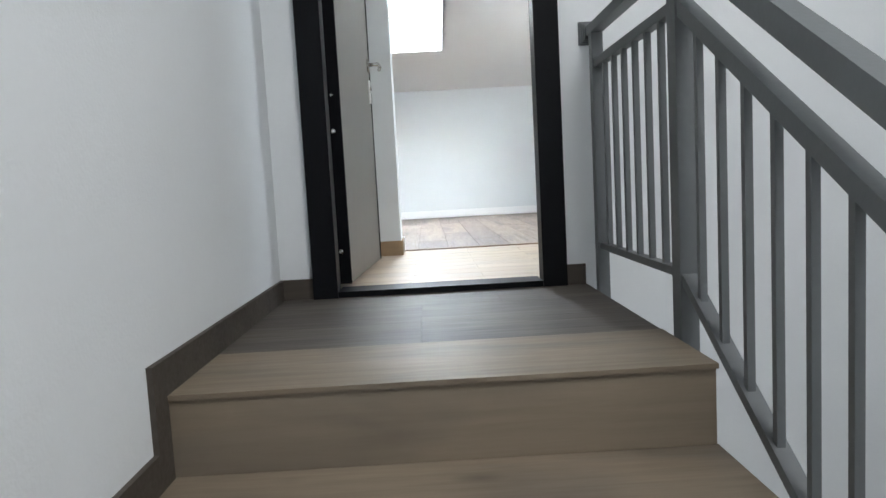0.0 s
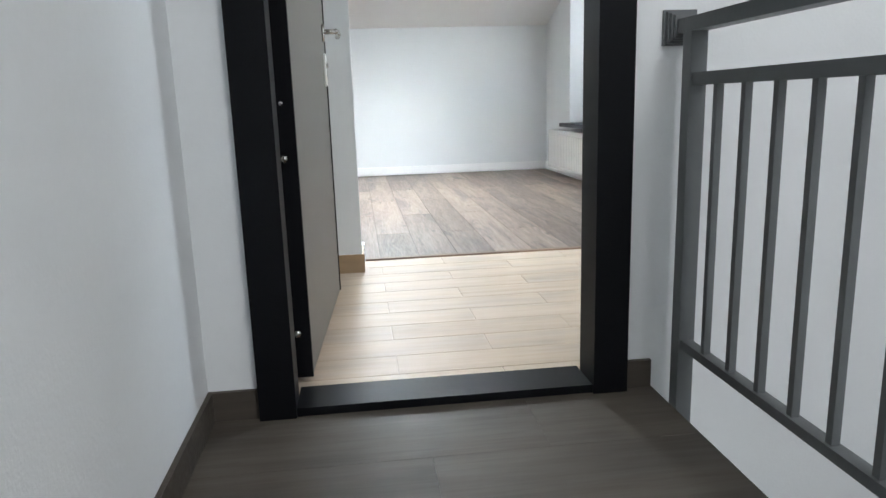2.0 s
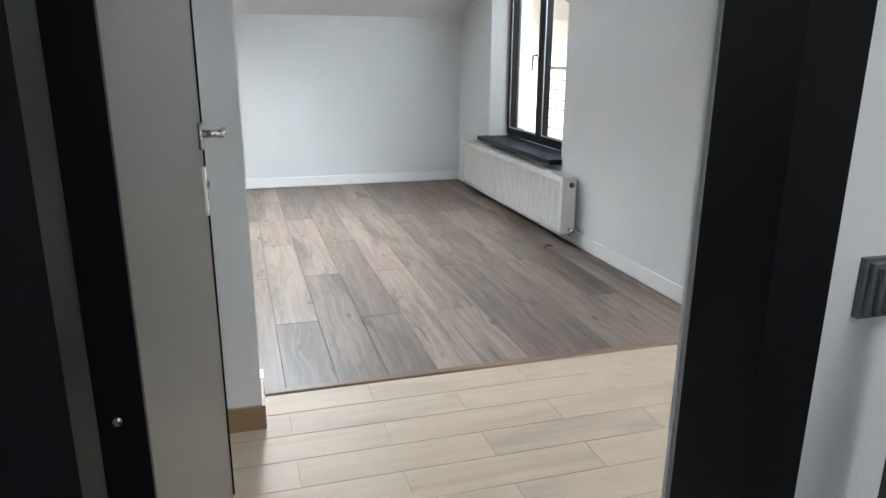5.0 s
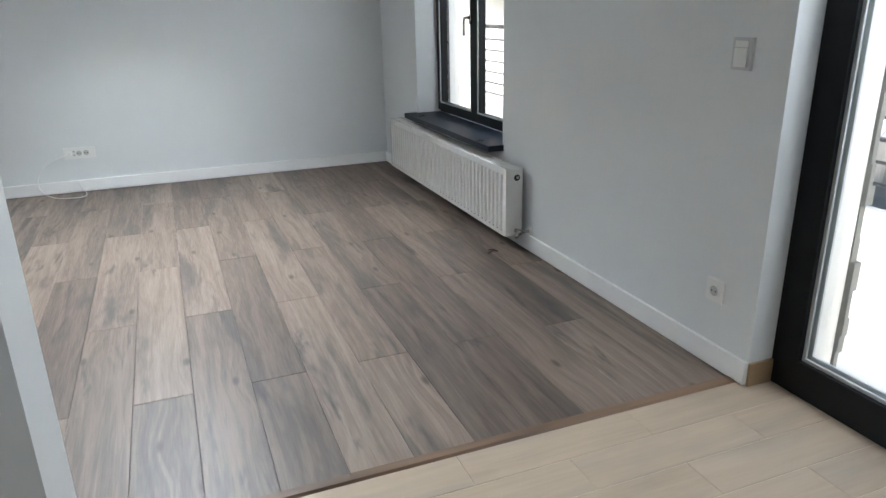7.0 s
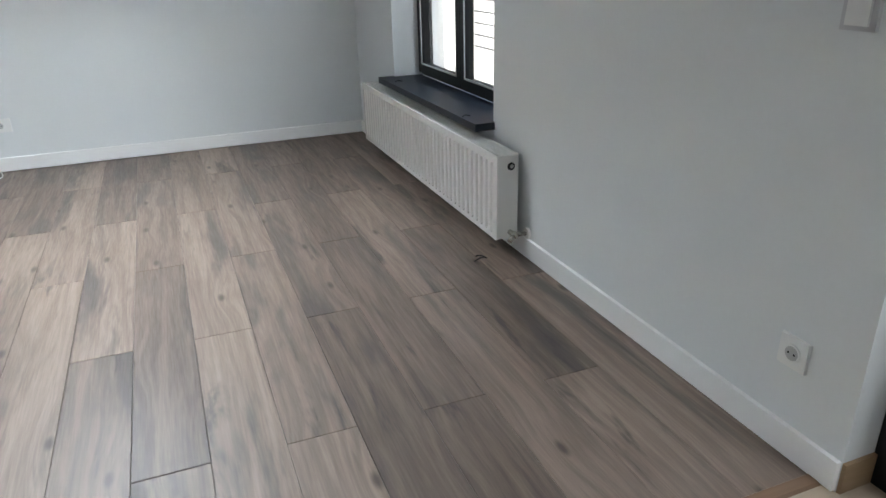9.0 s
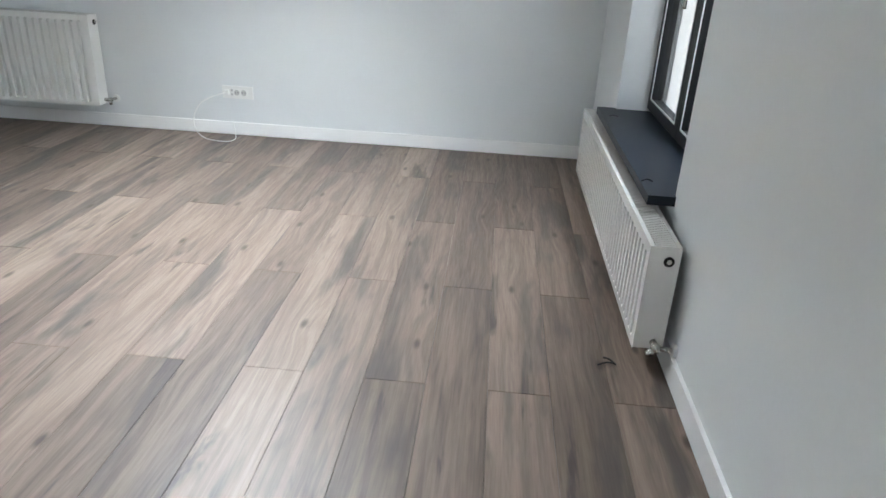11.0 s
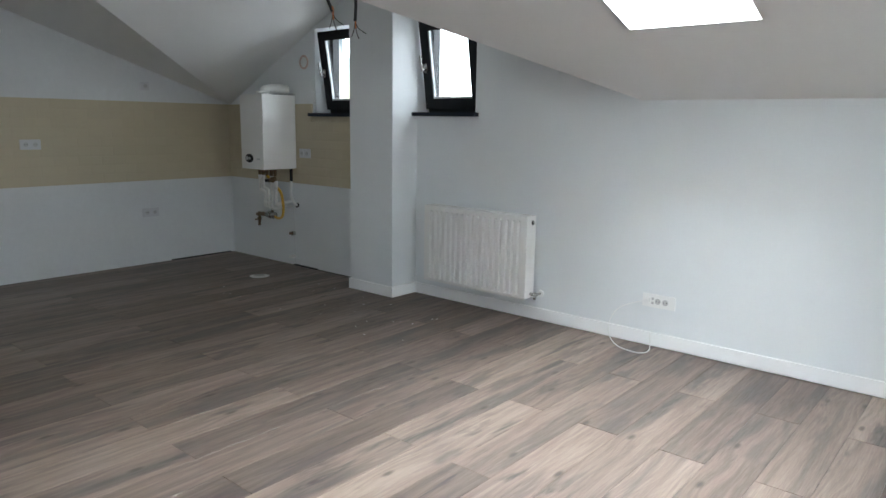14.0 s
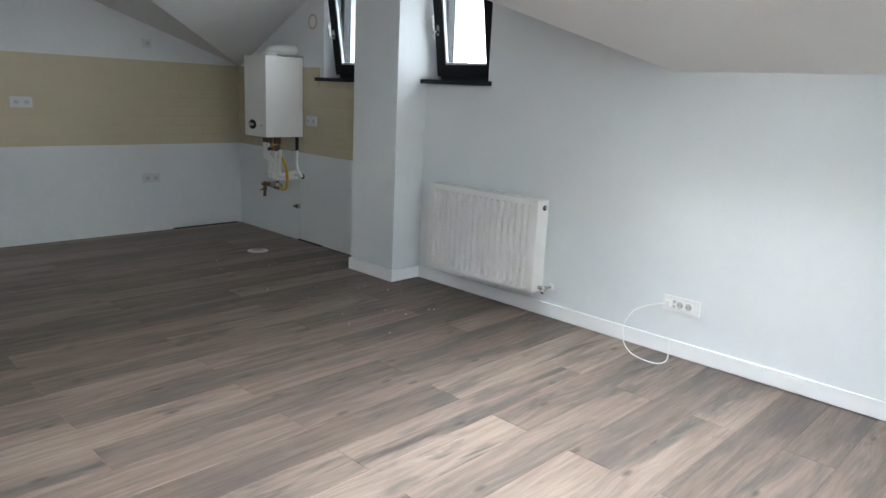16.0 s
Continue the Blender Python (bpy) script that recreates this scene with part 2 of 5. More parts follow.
ENAMEL = material("white_radiator_enamel", (0.86, 0.85, 0.82), 0.25, grain=0.01, scale=40, dirt=0.02)
# near-black for black parts, and for shade painted into holes and gaps
SLOT = material("black_parts_and_hole_shade", (0.02, 0.02, 0.02), 0.8, grain=0.1)
PLASTIC = material("white_plastic", (0.82, 0.82, 0.80), 0.35, grain=0.01, dirt=0.02)
GREYPL = material("grey_plastic", (0.50, 0.50, 0.49), 0.4, grain=0.03, dirt=0.05)
CHROME = material("brushed_metal", (0.55, 0.54, 0.51), 0.25, 1.0, grain=0.1, scale=120)
BRASS = material("aged_brass", (0.20, 0.14, 0.085), 0.4, 1.0, grain=0.25, scale=60, dirt=0.2)
YELLOW = material("yellow_gas_hose", (0.62, 0.36, 0.03), 0.45, grain=0.08)
COPPER = material("bare_copper", (0.62, 0.25, 0.12), 0.35, 1.0, grain=0.1)
CABLE = material("black_cable", (0.02, 0.02, 0.02), 0.5, grain=0.1)
TERRA = material("pale_terracotta_rim", (0.62, 0.46, 0.40), 0.8, grain=0.08, dirt=0.1)
SEALW = material("pale_window_seal", (0.6, 0.62, 0.62), 0.5, grain=0.03)
BEIGE = material("glazed_beige_tile", (0.56, 0.485, 0.345), 0.12, grain=0.02, scale=25, bump=0.03, bump_scale=25, spread=0.02)
GROUT = material("pale_grout", (0.55, 0.475, 0.34), 0.9, grain=0.06, scale=90)
LGROUT = material("tile_floor_grout", (0.72, 0.62, 0.49), 0.9, grain=0.08, scale=90)
GAP = material("dark_joint", (0.05, 0.042, 0.035), 0.9, grain=0.1)
SCREED = material("balcony_screed", (0.74, 0.72, 0.66), 0.85, grain=0.06, scale=60, bump=0.2, bump_scale=60, dirt=0.12)
RENDERX = material("outside_render", (0.80, 0.80, 0.78), 0.9, grain=0.06, scale=60, bump=0.3, bump_scale=90, dirt=0.06)
MORTAR = material("grey_mortar", (0.22, 0.22, 0.21), 0.95, grain=0.2, scale=40, bump=0.5, bump_scale=60, dirt=0.15)
PINE = material("skylight_pine", (0.62, 0.40, 0.18), 0.4, grain=0.15, scale=40, stretch=(0.1, 1, 1))
SWITCHP = material("greyish_switch_plastic", (0.60, 0.60, 0.61), 0.3, grain=0.02)
GLASS = glass("window_glass")
LAMINATE = oak_laminate("grey_oak_laminate")
TILEW = wood("pale_oak_tile", [(0.38, 0.285, 0.20), (0.51, 0.40, 0.295), (0.60, 0.485, 0.375)], "x", 0.5, 0.12, shade=(0.82, 1.0), piece=0.15, gloss=0.35)
DARKT = wood("dark_oak_tile", [(0.050, 0.042, 0.035), (0.083, 0.070, 0.058), (0.116, 0.099, 0.082)], "x", 0.55, 0.25, shade=(0.7, 1.0), piece=0.35, gloss=0.25)
STEPT = wood("mid_oak_step_tile", [(0.132, 0.102, 0.072), (0.205, 0.165, 0.120), (0.275, 0.226, 0.170)], "x", 0.55, 0.3, shade=(0.72, 1.0), piece=0.3, gloss=0.25)
STRIP = wood("brown_transition_strip", [(0.16, 0.09, 0.055), (0.25, 0.15, 0.09), (0.32, 0.2, 0.13)], "x", 0.4, 0.1, piece=0.2)
SKIRTW = wood("oak_tile_skirting", [(0.28, 0.18, 0.10), (0.38, 0.26, 0.15), (0.46, 0.33, 0.21)], "x", 0.4, 0.2, piece=0.4)

# ---- mesh helpers ----


class Shape:
    """Collects solids into one mesh."""

    def __init__(self):
        self.bm = bmesh.new()

    def box(self, x0, x1, y0, y1, z0, z1, m=None):
        vs = [self.bm.verts.new((x, y, z)) for x in (x0, x1) for y in (y0, y1) for z in (z0, z1)]
        for f in ((0, 1, 3, 2), (4, 6, 7, 5), (0, 4, 5, 1), (2, 3, 7, 6), (0, 2, 6, 4), (1, 5, 7, 3)):
            self.bm.faces.new([vs[i] for i in f])
        if m is not None:
            bmesh.ops.transform(self.bm, matrix=m, verts=vs)
        return self

    def prism(self, pts, shift):
        """A flat outline of 3D points pushed along a vector."""
        a = [self.bm.verts.new(p) for p in pts]
        b = [self.bm.verts.new(Vector(p) + Vector(shift)) for p in pts]
        self.bm.faces.new(a)
        self.bm.faces.new(b[::-1])
        for i in range(len(a)):
            j = (i + 1) % len(a)
            self.bm.faces.new((a[j], a[i], b[i], b[j]))
        return self

    def rod(self, p, q, r, n=12, r2=None):
        p, q = Vector(p), Vector(q)
        d = q - p
        m = Matrix.Translation((p + q) / 2) @ d.to_track_quat("Z", "Y").to_matrix().to_4x4()
        bmesh.ops.create_cone(self.bm, cap_ends=True, segments=n, radius1=r, radius2=r if r2 is None else r2, depth=d.length, matrix=m)
        return self

    def ball(self, c, r, n=12, squash=(1, 1, 1)):
        bmesh.ops.create_uvsphere(self.bm, u_segments=n, v_segments=n // 2 + 1, radius=r, matrix=Matrix.Translation(c) @ Matrix.Diagonal((*squash, 1)))
        return self

    def tube(self, pts, r, n=8):
        """A smooth pipe through points."""
        pts = [Vector(p) for p in pts]
        fine = []
        for i in range(len(pts) - 1):
            p0, p1, p2, p3 = pts[max(i - 1, 0)], pts[i], pts[i + 1], pts[min(i + 2, len(pts) - 1)]
            for k in range(6):
                s = k / 6
                fine.append(0.5 * (2 * p1 + (p2 - p0) * s + (2 * p0 - 5 * p1 + 4 * p2 - p3) * s * s + (3 * p1 - p0 - 3 * p2 + p3) * s ** 3))
        fine.append(pts[-1])
        rings = []
        for i, p in enumerate(fine):
            d = (fine[min(i + 1, len(fine) - 1)] - fine[max(i - 1, 0)]).normalized()
            u = d.cross(Vector((0.31, 0.9, 0.27))).normalized()
            v = d.cross(u)
            rings.append([self.bm.verts.new(p + r * (math.cos(a) * u + math.sin(a) * v)) for a in [2 * math.pi * k / n for k in range(n)]])
        for a, b in zip(rings, rings[1:]):
            for k in range(n):
                self.bm.faces.new((a[k], a[(k + 1) % n], b[(k + 1) % n], b[k]))
        self.bm.faces.new(rings[0][::-1])
        self.bm.faces.new(rings[-1])
        return self

    def bevel(self, w, segments=2):
        bmesh.ops.bevel(self.bm, geom=[e for e in self.bm.edges if e.is_manifold and e.calc_face_angle(0) > 0.6], offset=w, segments=segments, affect="EDGES", clamp_overlap=True)
        return self


def finish(shape, name, mat, parent=None, smooth=False):
    bmesh.ops.recalc_face_normals(shape.bm, faces=shape.bm.faces)
    me = bpy.data.meshes.new(name)
    shape.bm.to_mesh(me)
    shape.bm.free()
    me.materials.append(mat)
    if smooth:
        me.polygons.foreach_set("use_smooth", [True] * len(me.polygons))
    ob = new(name, me)
    ob.parent = parent
    return ob


def thing(name, label, category, group=""):
    return tagged(new(name), label, category, group)


def setting(ob, label, category):
    return tagged(ob, label, category, "", "structure")


def box(name, dims, mat, parent=None, bevel=0.0, smooth=False):
    s = Shape().box(*dims)
    if bevel:
        s.bevel(bevel)
    return finish(s, name, mat, parent, smooth)


# ---- the large structure ----
EX, NY, KX = 3.4, 9.45, -3.58         # inner faces: east, north and west (kitchen) walls
DY = 3.685                            # stair side of the entrance wall
PY0, PY1, PX = 5.148, 5.40, 1.343     # partition between hall and living room, and its free end
EAVE, PITCH = 1.51, 0.34              # height of the slope at the north wall, and its rise
RX, RZ, RK = -1.355, 2.585, 0.49      # dormer ridge and pitch
TOP = 2.6


def slope(y):
    return EAVE + PITCH * (NY - y)


# floors
finish(Shape().box(KX - 0.2, EX + 0.02, PY1 - 0.02, NY + 0.1, -0.20, -0.009), "floor", GAP)
setting(bpy.data.objects["floor"], "grey-brown oak laminate floor laid in long planks", "floor")
hall_floor = finish(Shape().box(0.1, EX + 0.12, DY + 0.1, PY1 - 0.02, -0.20, -0.0016), "floor_hall", LGROUT)
setting(hall_floor, "pale oak-look tile floor of the entrance hall", "floor")

# walls of the flat
W = Shape()
W.box(KX - 0.2, RX - 0.865, NY, NY + 0.32, -0.2, 2.9)
W.box(RX - 0.865, RX - 0.205, NY, NY + 0.32, -0.2, 1.405).box(RX - 0.865, RX - 0.205, NY, NY + 0.32, 2.145, 2.9)
W.box(RX - 0.205, -1.03, NY, NY + 0.32, -0.2, 2.9)
W.box(-1.03, -0.43, NY, NY + 0.32, -0.2, 1.42).box(-1.03, -0.43, NY, NY + 0.32, 2.145, 2.9)
W.box(-0.43, EX + 0.3, NY, NY + 0.32, -0.2, 2.9)
setting(finish(W, "wall_north", PAINT), "white painted wall under the roof slope with two small windows", "wall")
setting(box("wall_west", (KX - 0.2, KX, PY0, NY, -0.2, 2.9), RAW), "grey-white plastered kitchen wall with a tile band", "wall")
WY0, WY1, WZ = 7.22, 8.62, 0.485
W = Shape()
W.box(EX, EX + 0.3, 5.335, WY0, -0.2, 2.9).box(EX, EX + 0.3, WY1, NY, -0.2, 2.9).box(EX, EX + 0.3, WY0, WY1, -0.2, WZ)
W.prism([(EX, WY0, slope(WY0) - 0.12), (EX, WY1, slope(WY1) - 0.08), (EX, WY1, 2.9), (EX, WY0, 2.9)], (0.3, 0, 0))
W.box(EX, EX + 0.3, 4.35, 5.335, 2.2, 2.9).box(EX, EX + 0.3, DY, 4.35, -0.2, 2.9)
setting(finish(W, "wall_east", PAINT), "white painted wall with a window and a balcony door", "wall")
W = Shape().box(KX, PX, PY0, PY1, -0.2, 2.9)
W.bevel(0.004, 1)
setting(finish(W, "wall_partition", PAINT), "white painted partition wall with a free end", "wall")
setting(box("wall_hall_west", (0.1, 0.25, DY + 0.2, PY0, -0.2, 2.7), PAINT), "white painted hall wall behind the open door", "wall")
W = Shape()
W.box(0.1, 1.10, DY, DY + 0.2, -0.2, 2.9).box(1.985, EX, DY, DY + 0.2, -0.2, 2.9).box(1.10, 1.985, DY, DY + 0.2, 2.06, 2.9)
setting(finish(W, "wall_entrance", STAIRPAINT), "bluish white stairwell wall with the flat's entrance", "wall")
setting(box("column", (-1.474, -1.004, 9.18, NY, 0, 2.9), PAINT, bevel=0.004), "white painted square column before the wall", "column")

# ceiling: roof slope with a skylight opening, a small dormer and a flat part
SX0, SX1, SY0, SY1 = 1.15, 1.752, 7.25, 8.585
LX0, LX1 = 0.84, -3.55
C = Shape()
FY = NY - (TOP - EAVE) / PITCH
AY = NY - (RZ - EAVE) / PITCH
UP = (0, 0, 0.12)


def on_slope(*xy):
    return [(x, y, slope(y)) for x, y in xy]


C.prism(on_slope((EX, NY), (EX, FY), (SX1, FY), (SX1, NY)), UP)
C.prism(on_slope((SX1, NY), (SX1, SY1), (SX0, SY1), (SX0, NY)), UP)
C.prism(on_slope((SX1, SY0), (SX1, FY), (SX0, FY), (SX0, SY0)), UP)
C.prism(on_slope((SX0, NY), (SX0, FY), (LX0, FY), (LX0, NY)), UP)
C.prism(on_slope((LX0, NY), (LX0, FY), (RX, FY), (RX, AY)), UP)
C.prism(on_slope((RX, AY), (RX, FY), (KX, FY), (KX, NY), (LX1, NY)), UP)
C.prism([(LX0, NY, EAVE), (RX, AY, RZ), (RX, NY, RZ)], UP)
C.prism([(LX1, NY, EAVE), (RX, NY, RZ), (RX, AY, RZ)], UP)
C.box(KX, EX, DY + 0.2, FY, TOP, TOP + 0.12)
setting(finish(C, "ceiling", CEIL), "white painted sloping attic ceiling with a dormer", "ceiling")
S = Shape()
NV = Vector((0, PITCH, 1)).normalized() * 0.42
for a, b in (((SX0, SY0), (SX1, SY0)), ((SX1, SY0), (SX1, SY1)), ((SX1, SY1), (SX0, SY1)), ((SX0, SY1), (SX0, SY0))):
    pa, pb = Vector((*a, slope(a[1]))), Vector((*b, slope(b[1])))
    out = (pb - pa).cross(Vector((0, PITCH, 1))).normalized() * 0.03
    S.prism([pa - out * 0.1, pb - out * 0.1, pb + NV - out * 0.1, pa + NV - out * 0.1], out)
setting(finish(S, "skylight_lining", PAINT), "white plasterboard lining of the skylight opening", "window")

# stairwell
SW, SE, SB = 0.95, 3.36, -1.3
setting(box("wall_stair_west", (SW - 0.2, SW, SB, DY, -2.6, 3.0), STAIRPAINT), "bluish white plastered stairwell wall", "wall")
setting(box("wall_stair_east", (SE, SE + 0.2, SB, DY, -2.6, 3.0), STAIRPAINT), "bluish white plastered stairwell wall", "wall")
setting(box("wall_stair_north", (1.9, SE, DY, DY + 0.2, -2.6, -0.2), STAIRPAINT), "bluish white stairwell wall below the landing", "wall")
setting(box("wall_stair_south", (SW, SE, SB - 0.2, SB, -2.6, 3.0), STAIRPAINT), "bluish white stairwell wall behind the stairs", "wall")
# the hole is invented, it only lets the added stair lamp through
setting(finish(Shape().box(SW - 0.2, 2.05, SB - 0.2, DY, 2.9, 3.05).box(3.05, SE + 0.2, SB - 0.2, DY, 2.9, 3.05).box(2.05, 3.05, SB - 0.2, 0.2, 2.9, 3.05).box(2.05, 3.05, 1.6, DY, 2.9, 3.05), "ceiling_stair", STAIRPAINT), "white stairwell ceiling with a hole for the added fill lamp", "ceiling")
# unseen blocker above the stair lamp, keeps direct sun off the door wall
setting(box("stair_sun_shield", (1.95, 3.15, 0.1, 1.7, 3.12, 3.2), STAIRPAINT), "unseen panel that keeps the sun out of the stairwell hole", "roof")
setting(box("floor_stair", (SW, SE, SB, DY, -2.75, -2.6), DARKT), "dark tiled floor at the foot of the stairs", "floor")

# ---- stairs ----
LE, LR = 2.525, 2.088      # front edge of the landing, open side of the stairs
RISE, GO = 0.175, 0.275
STEPS = 8
core = Shape()
core.box(SW, LR - 0.012, LE + 0.015, DY + 0.1, -0.30, -0.012)
for i in range(1, STEPS + 1):
    y1 = LE - GO * (i - 1)
    core.box(SW, LR - 0.012, y1 - GO + 0.012, y1 + 0.012, -RISE * i - 0.22, -RISE * i - 0.012)
stairs = setting(finish(core, "stairs", STAIRPAINT), "staircase clad in brown wood-look tiles", "stairs")


def clad(name, x0, x1, y0, y1, z0, z1, mat, bevel=0.002):
    """One tile whose own origin lies at its middle."""
    c = Vector(((x0 + x1) / 2, (y0 + y1) / 2, (z0 + z1) / 2))
    h = Vector((x1 - x0, y1 - y0, z1 - z0)) / 2
    ob = finish(Shape().box(-h.x, h.x, -h.y, h.y, -h.z, h.z).bevel(bevel, 1), name, mat, stairs)
    ob.location = c
    return ob


MID = 1.474
for i in range(0, STEPS + 1):
    ya, z = LE - GO * i, -RISE * i
    y0, y1 = (ya - 0.012, LE + 0.335) if i == 0 else (ya - 0.012, ya + GO - 0.001)
    clad("tread_tile", SW, LR + 0.004, y0, y1, z - 0.011, z, STEPT, 0.003)
    clad("riser_tile", SW, LR, ya - 0.006, ya + 0.006, z - RISE + 0.001, z - 0.0115, STEPT)
for k, (y0, y1) in enumerate(((LE + 0.3356, LE + 0.6004), (LE + 0.6012, LE + 0.8804), (LE + 0.8812, DY))):
    for x0, x1 in ((SW, MID - 0.0004), (MID + 0.0004, LR)) if k != 2 else ((SW, 1.74), (1.7408, LR)):
        clad("landing_tile", x0, x1, y0, y1, -0.011, 0, DARKT, 0.0006)
clad("edge_tile", LR - 0.012, LR - 0.004, LE, DY, -0.30, -0.012, STAIRPAINT, 0.001)

# skirting of the stairwell
sk = Shape()
sk.box(SW, SW + 0.012, LE - 0.008, DY - 0.012, 0.0, 0.075)
sk.box(SW, 1.07, DY - 0.012, DY, 0.0, 0.075)
for i in range(STEPS):
    ya, z = LE - GO * i, -RISE * i
    sk.box(SW, SW + 0.012, ya - 0.075, ya - 0.008, z - RISE, z + 0.075)
    sk.box(SW, SW + 0.012, ya - GO - 0.008, ya - 0.075, z - RISE, z - RISE + 0.075)
setting(finish(sk.bevel(0.002, 1), "baseboard_stairs", DARKT), "dark brown tile skirting along the stairs", "baseboard")
setting(box("baseboard_landing", (2.015, 2.085, DY - 0.012, DY, 0.0, 0.075), DARKT, bevel=0.002), "dark brown tile skirting beside the door", "baseboard")

# ---- steel railing of the stairs ----
rail = thing("stair_railing", "grey painted steel railing with square bars", "railing")
RXX = 2.130
finish(Shape().box(RXX - 0.02, RXX + 0.02, 3.575, 3.615, -0.10, 0.90).bevel(0.004, 1), "post", RAILM, rail)
finish(Shape().box(RXX - 0.022, RXX + 0.022, 2.765, 2.82, -0.14, 0.90).bevel(0.004, 1), "post", RAILM, rail)
SL, KN = 0.617, 2.79


def bar(name, y0, z0, y1, z1, w, h):
    """A flat or square bar between two places in the railing's plane."""
    finish(Shape().prism([(RXX - w / 2, y0, z0 - h / 2), (RXX - w / 2, y1, z1 - h / 2), (RXX - w / 2, y1, z1 + h / 2), (RXX - w / 2, y0, z0 + h / 2)], (w, 0, 0)).bevel(0.003, 1), name, RAILM, rail)


bar("handrail", KN, 0.912, DY - 0.03, 0.912, 0.042, 0.032)
bar("top_bar", KN, 0.790, 3.595, 0.790, 0.028, 0.028)
bar("bottom_bar", KN, 0.150, 3.595, 0.150, 0.028, 0.022)
YB = 0.35
bar("handrail", KN, 0.938, YB, 0.938 - (KN - YB) * SL, 0.045, 0.056)
bar("top_bar", KN, 0.791, YB, 0.791 - (KN - YB) * SL, 0.034, 0.040)
bar("bottom_bar", KN, 0.153, YB, 0.153 - (KN - YB) * SL, 0.034, 0.028)
for k in range(6):
    y = 3.480 - 0.1110 * k
    box("baluster", (RXX - 0.008, RXX + 0.008, y - 0.008, y + 0.008, 0.155, 0.78), RAILM, rail)
for k in range(21):
    y = 2.686 - 0.1140 * k
    box("baluster", (RXX - 0.008, RXX + 0.008, y - 0.008, y + 0.008, 0.155 - (KN - y) * SL, 0.785 - (KN - y) * SL), RAILM, rail)
for yy in (0.6, 1.6):
    zz = -(KN - yy) * SL
    box("post", (RXX - 0.02, RXX + 0.02, yy - 0.02, yy + 0.02, zz - 0.12, zz + 0.90), RAILM, rail)
Q = Shape()
for k in range(4):
    r = 0.041 - 0.005 * k
    Q.box(RXX - r, RXX + r, DY - 0.010 * (k + 1), DY - 0.010 * k, 0.912 - r, 0.912 + r)
finish(Q, "wall_bracket", RAILM, rail)

# ---- entrance door ----
FX0, FX1 = 1.073, 2.013
door = thing("entrance_door", "open grey-brown steel entrance door in a black frame", "door")
F = Shape()
F.box(FX0, FX0 + 0.09, DY - 0.03, DY + 0.06, 0, 2.09).box(FX1 - 0.09, FX1, DY - 0.03, DY + 0.06, 0, 2.09).box(FX0 + 0.09, FX1 - 0.09, DY - 0.03, DY + 0.06, 2.0, 2.09)
F.bevel(0.014, 3)
F.box(FX0 + 0.035, FX0 + 0.08, DY + 0.06, DY + 0.11, 0, 2.05).box(FX1 - 0.075, FX1 - 0.035, DY + 0.06, DY + 0.13, 0, 2.05).box(FX0 + 0.08, FX1 - 0.075, DY + 0.06, DY + 0.13, 2.01, 2.05)
finish(F, "frame", BLACK, door)
finish(Shape().box(FX0 + 0.09, FX1 - 0.09, DY - 0.02, DY + 0.115, -0.005, 0.022).bevel(0.006, 2), "threshold", BLACK, door)
box("jamb_reveal", (FX1 - 0.034, FX1 + 0.06, DY + 0.196, DY + 0.205, 0, 2.06), PAINT, door)
HX, HY, ANG, LW = 1.190, DY + 0.185, -3.6, 0.90
leaf_m = pose(HX, HY, 0.025, 0, 0, ANG)
leaf = finish(Shape().box(-0.055, 0, 0.0, LW, 0, 1.99).bevel(0.003, 1), "leaf", LEAF, door)
leaf.matrix_basis = leaf_m
edge = finish(Shape().box(-0.056, 0.004, -0.012, -0.0005, 0, 1.99).box(0.0, 0.004, LW - 0.006, LW + 0.002, 0, 1.99).box(-0.056, 0.002, LW + 0.0005, LW + 0.004, 0, 1.99), "edge_strip", BLACK, door)
edge.matrix_basis = leaf_m
B = Shape()
for z in (0.13, 0.60, 0.74, 1.50, 1.62):
    B.rod((-0.028, -0.012, z), (-0.028, -0.028 if z != 0.74 else -0.014, z), 0.009 if z != 0.74 else 0.006, 12)
bolts = finish(B, "bolt", CHROME, door, True)
bolts.matrix_basis = leaf_m
B = Shape().box(0.0005, 0.008, LW - 0.075, LW - 0.035, 0.96, 1.02).bevel(0.003, 2)
B.rod((0.006, LW - 0.055, 0.995), (0.05, LW - 0.055, 0.995), 0.009, 12)
B.tube([(0.05, LW - 0.062, 0.995), (0.052, LW - 0.02, 0.997), (0.052, LW + 0.025, 0.992), (0.045, LW + 0.06, 0.986)], 0.010)
lever = finish(B, "handle", CHROME, door, True)
lever.matrix_basis = leaf_m
B = Shape().rod((0.0005, LW - 0.05, 0.90), (0.007, LW - 0.05, 0.90), 0.019, 20).box(0.0005, 0.006, LW - 0.069, LW - 0.031, 0.82, 0.90).rod((0.0005, LW - 0.05, 0.82), (0.007, LW - 0.05, 0.82), 0.019, 20)
esc = finish(B, "lock_plate", PLASTIC, door)
esc.matrix_basis = leaf_m
B = Shape().rod((0.007, LW - 0.05, 0.875), (0.014, LW - 0.05, 0.875), 0.009, 14)
esc = finish(B, "lock_cylinder", CHROME, door)
esc.matrix_basis = leaf_m

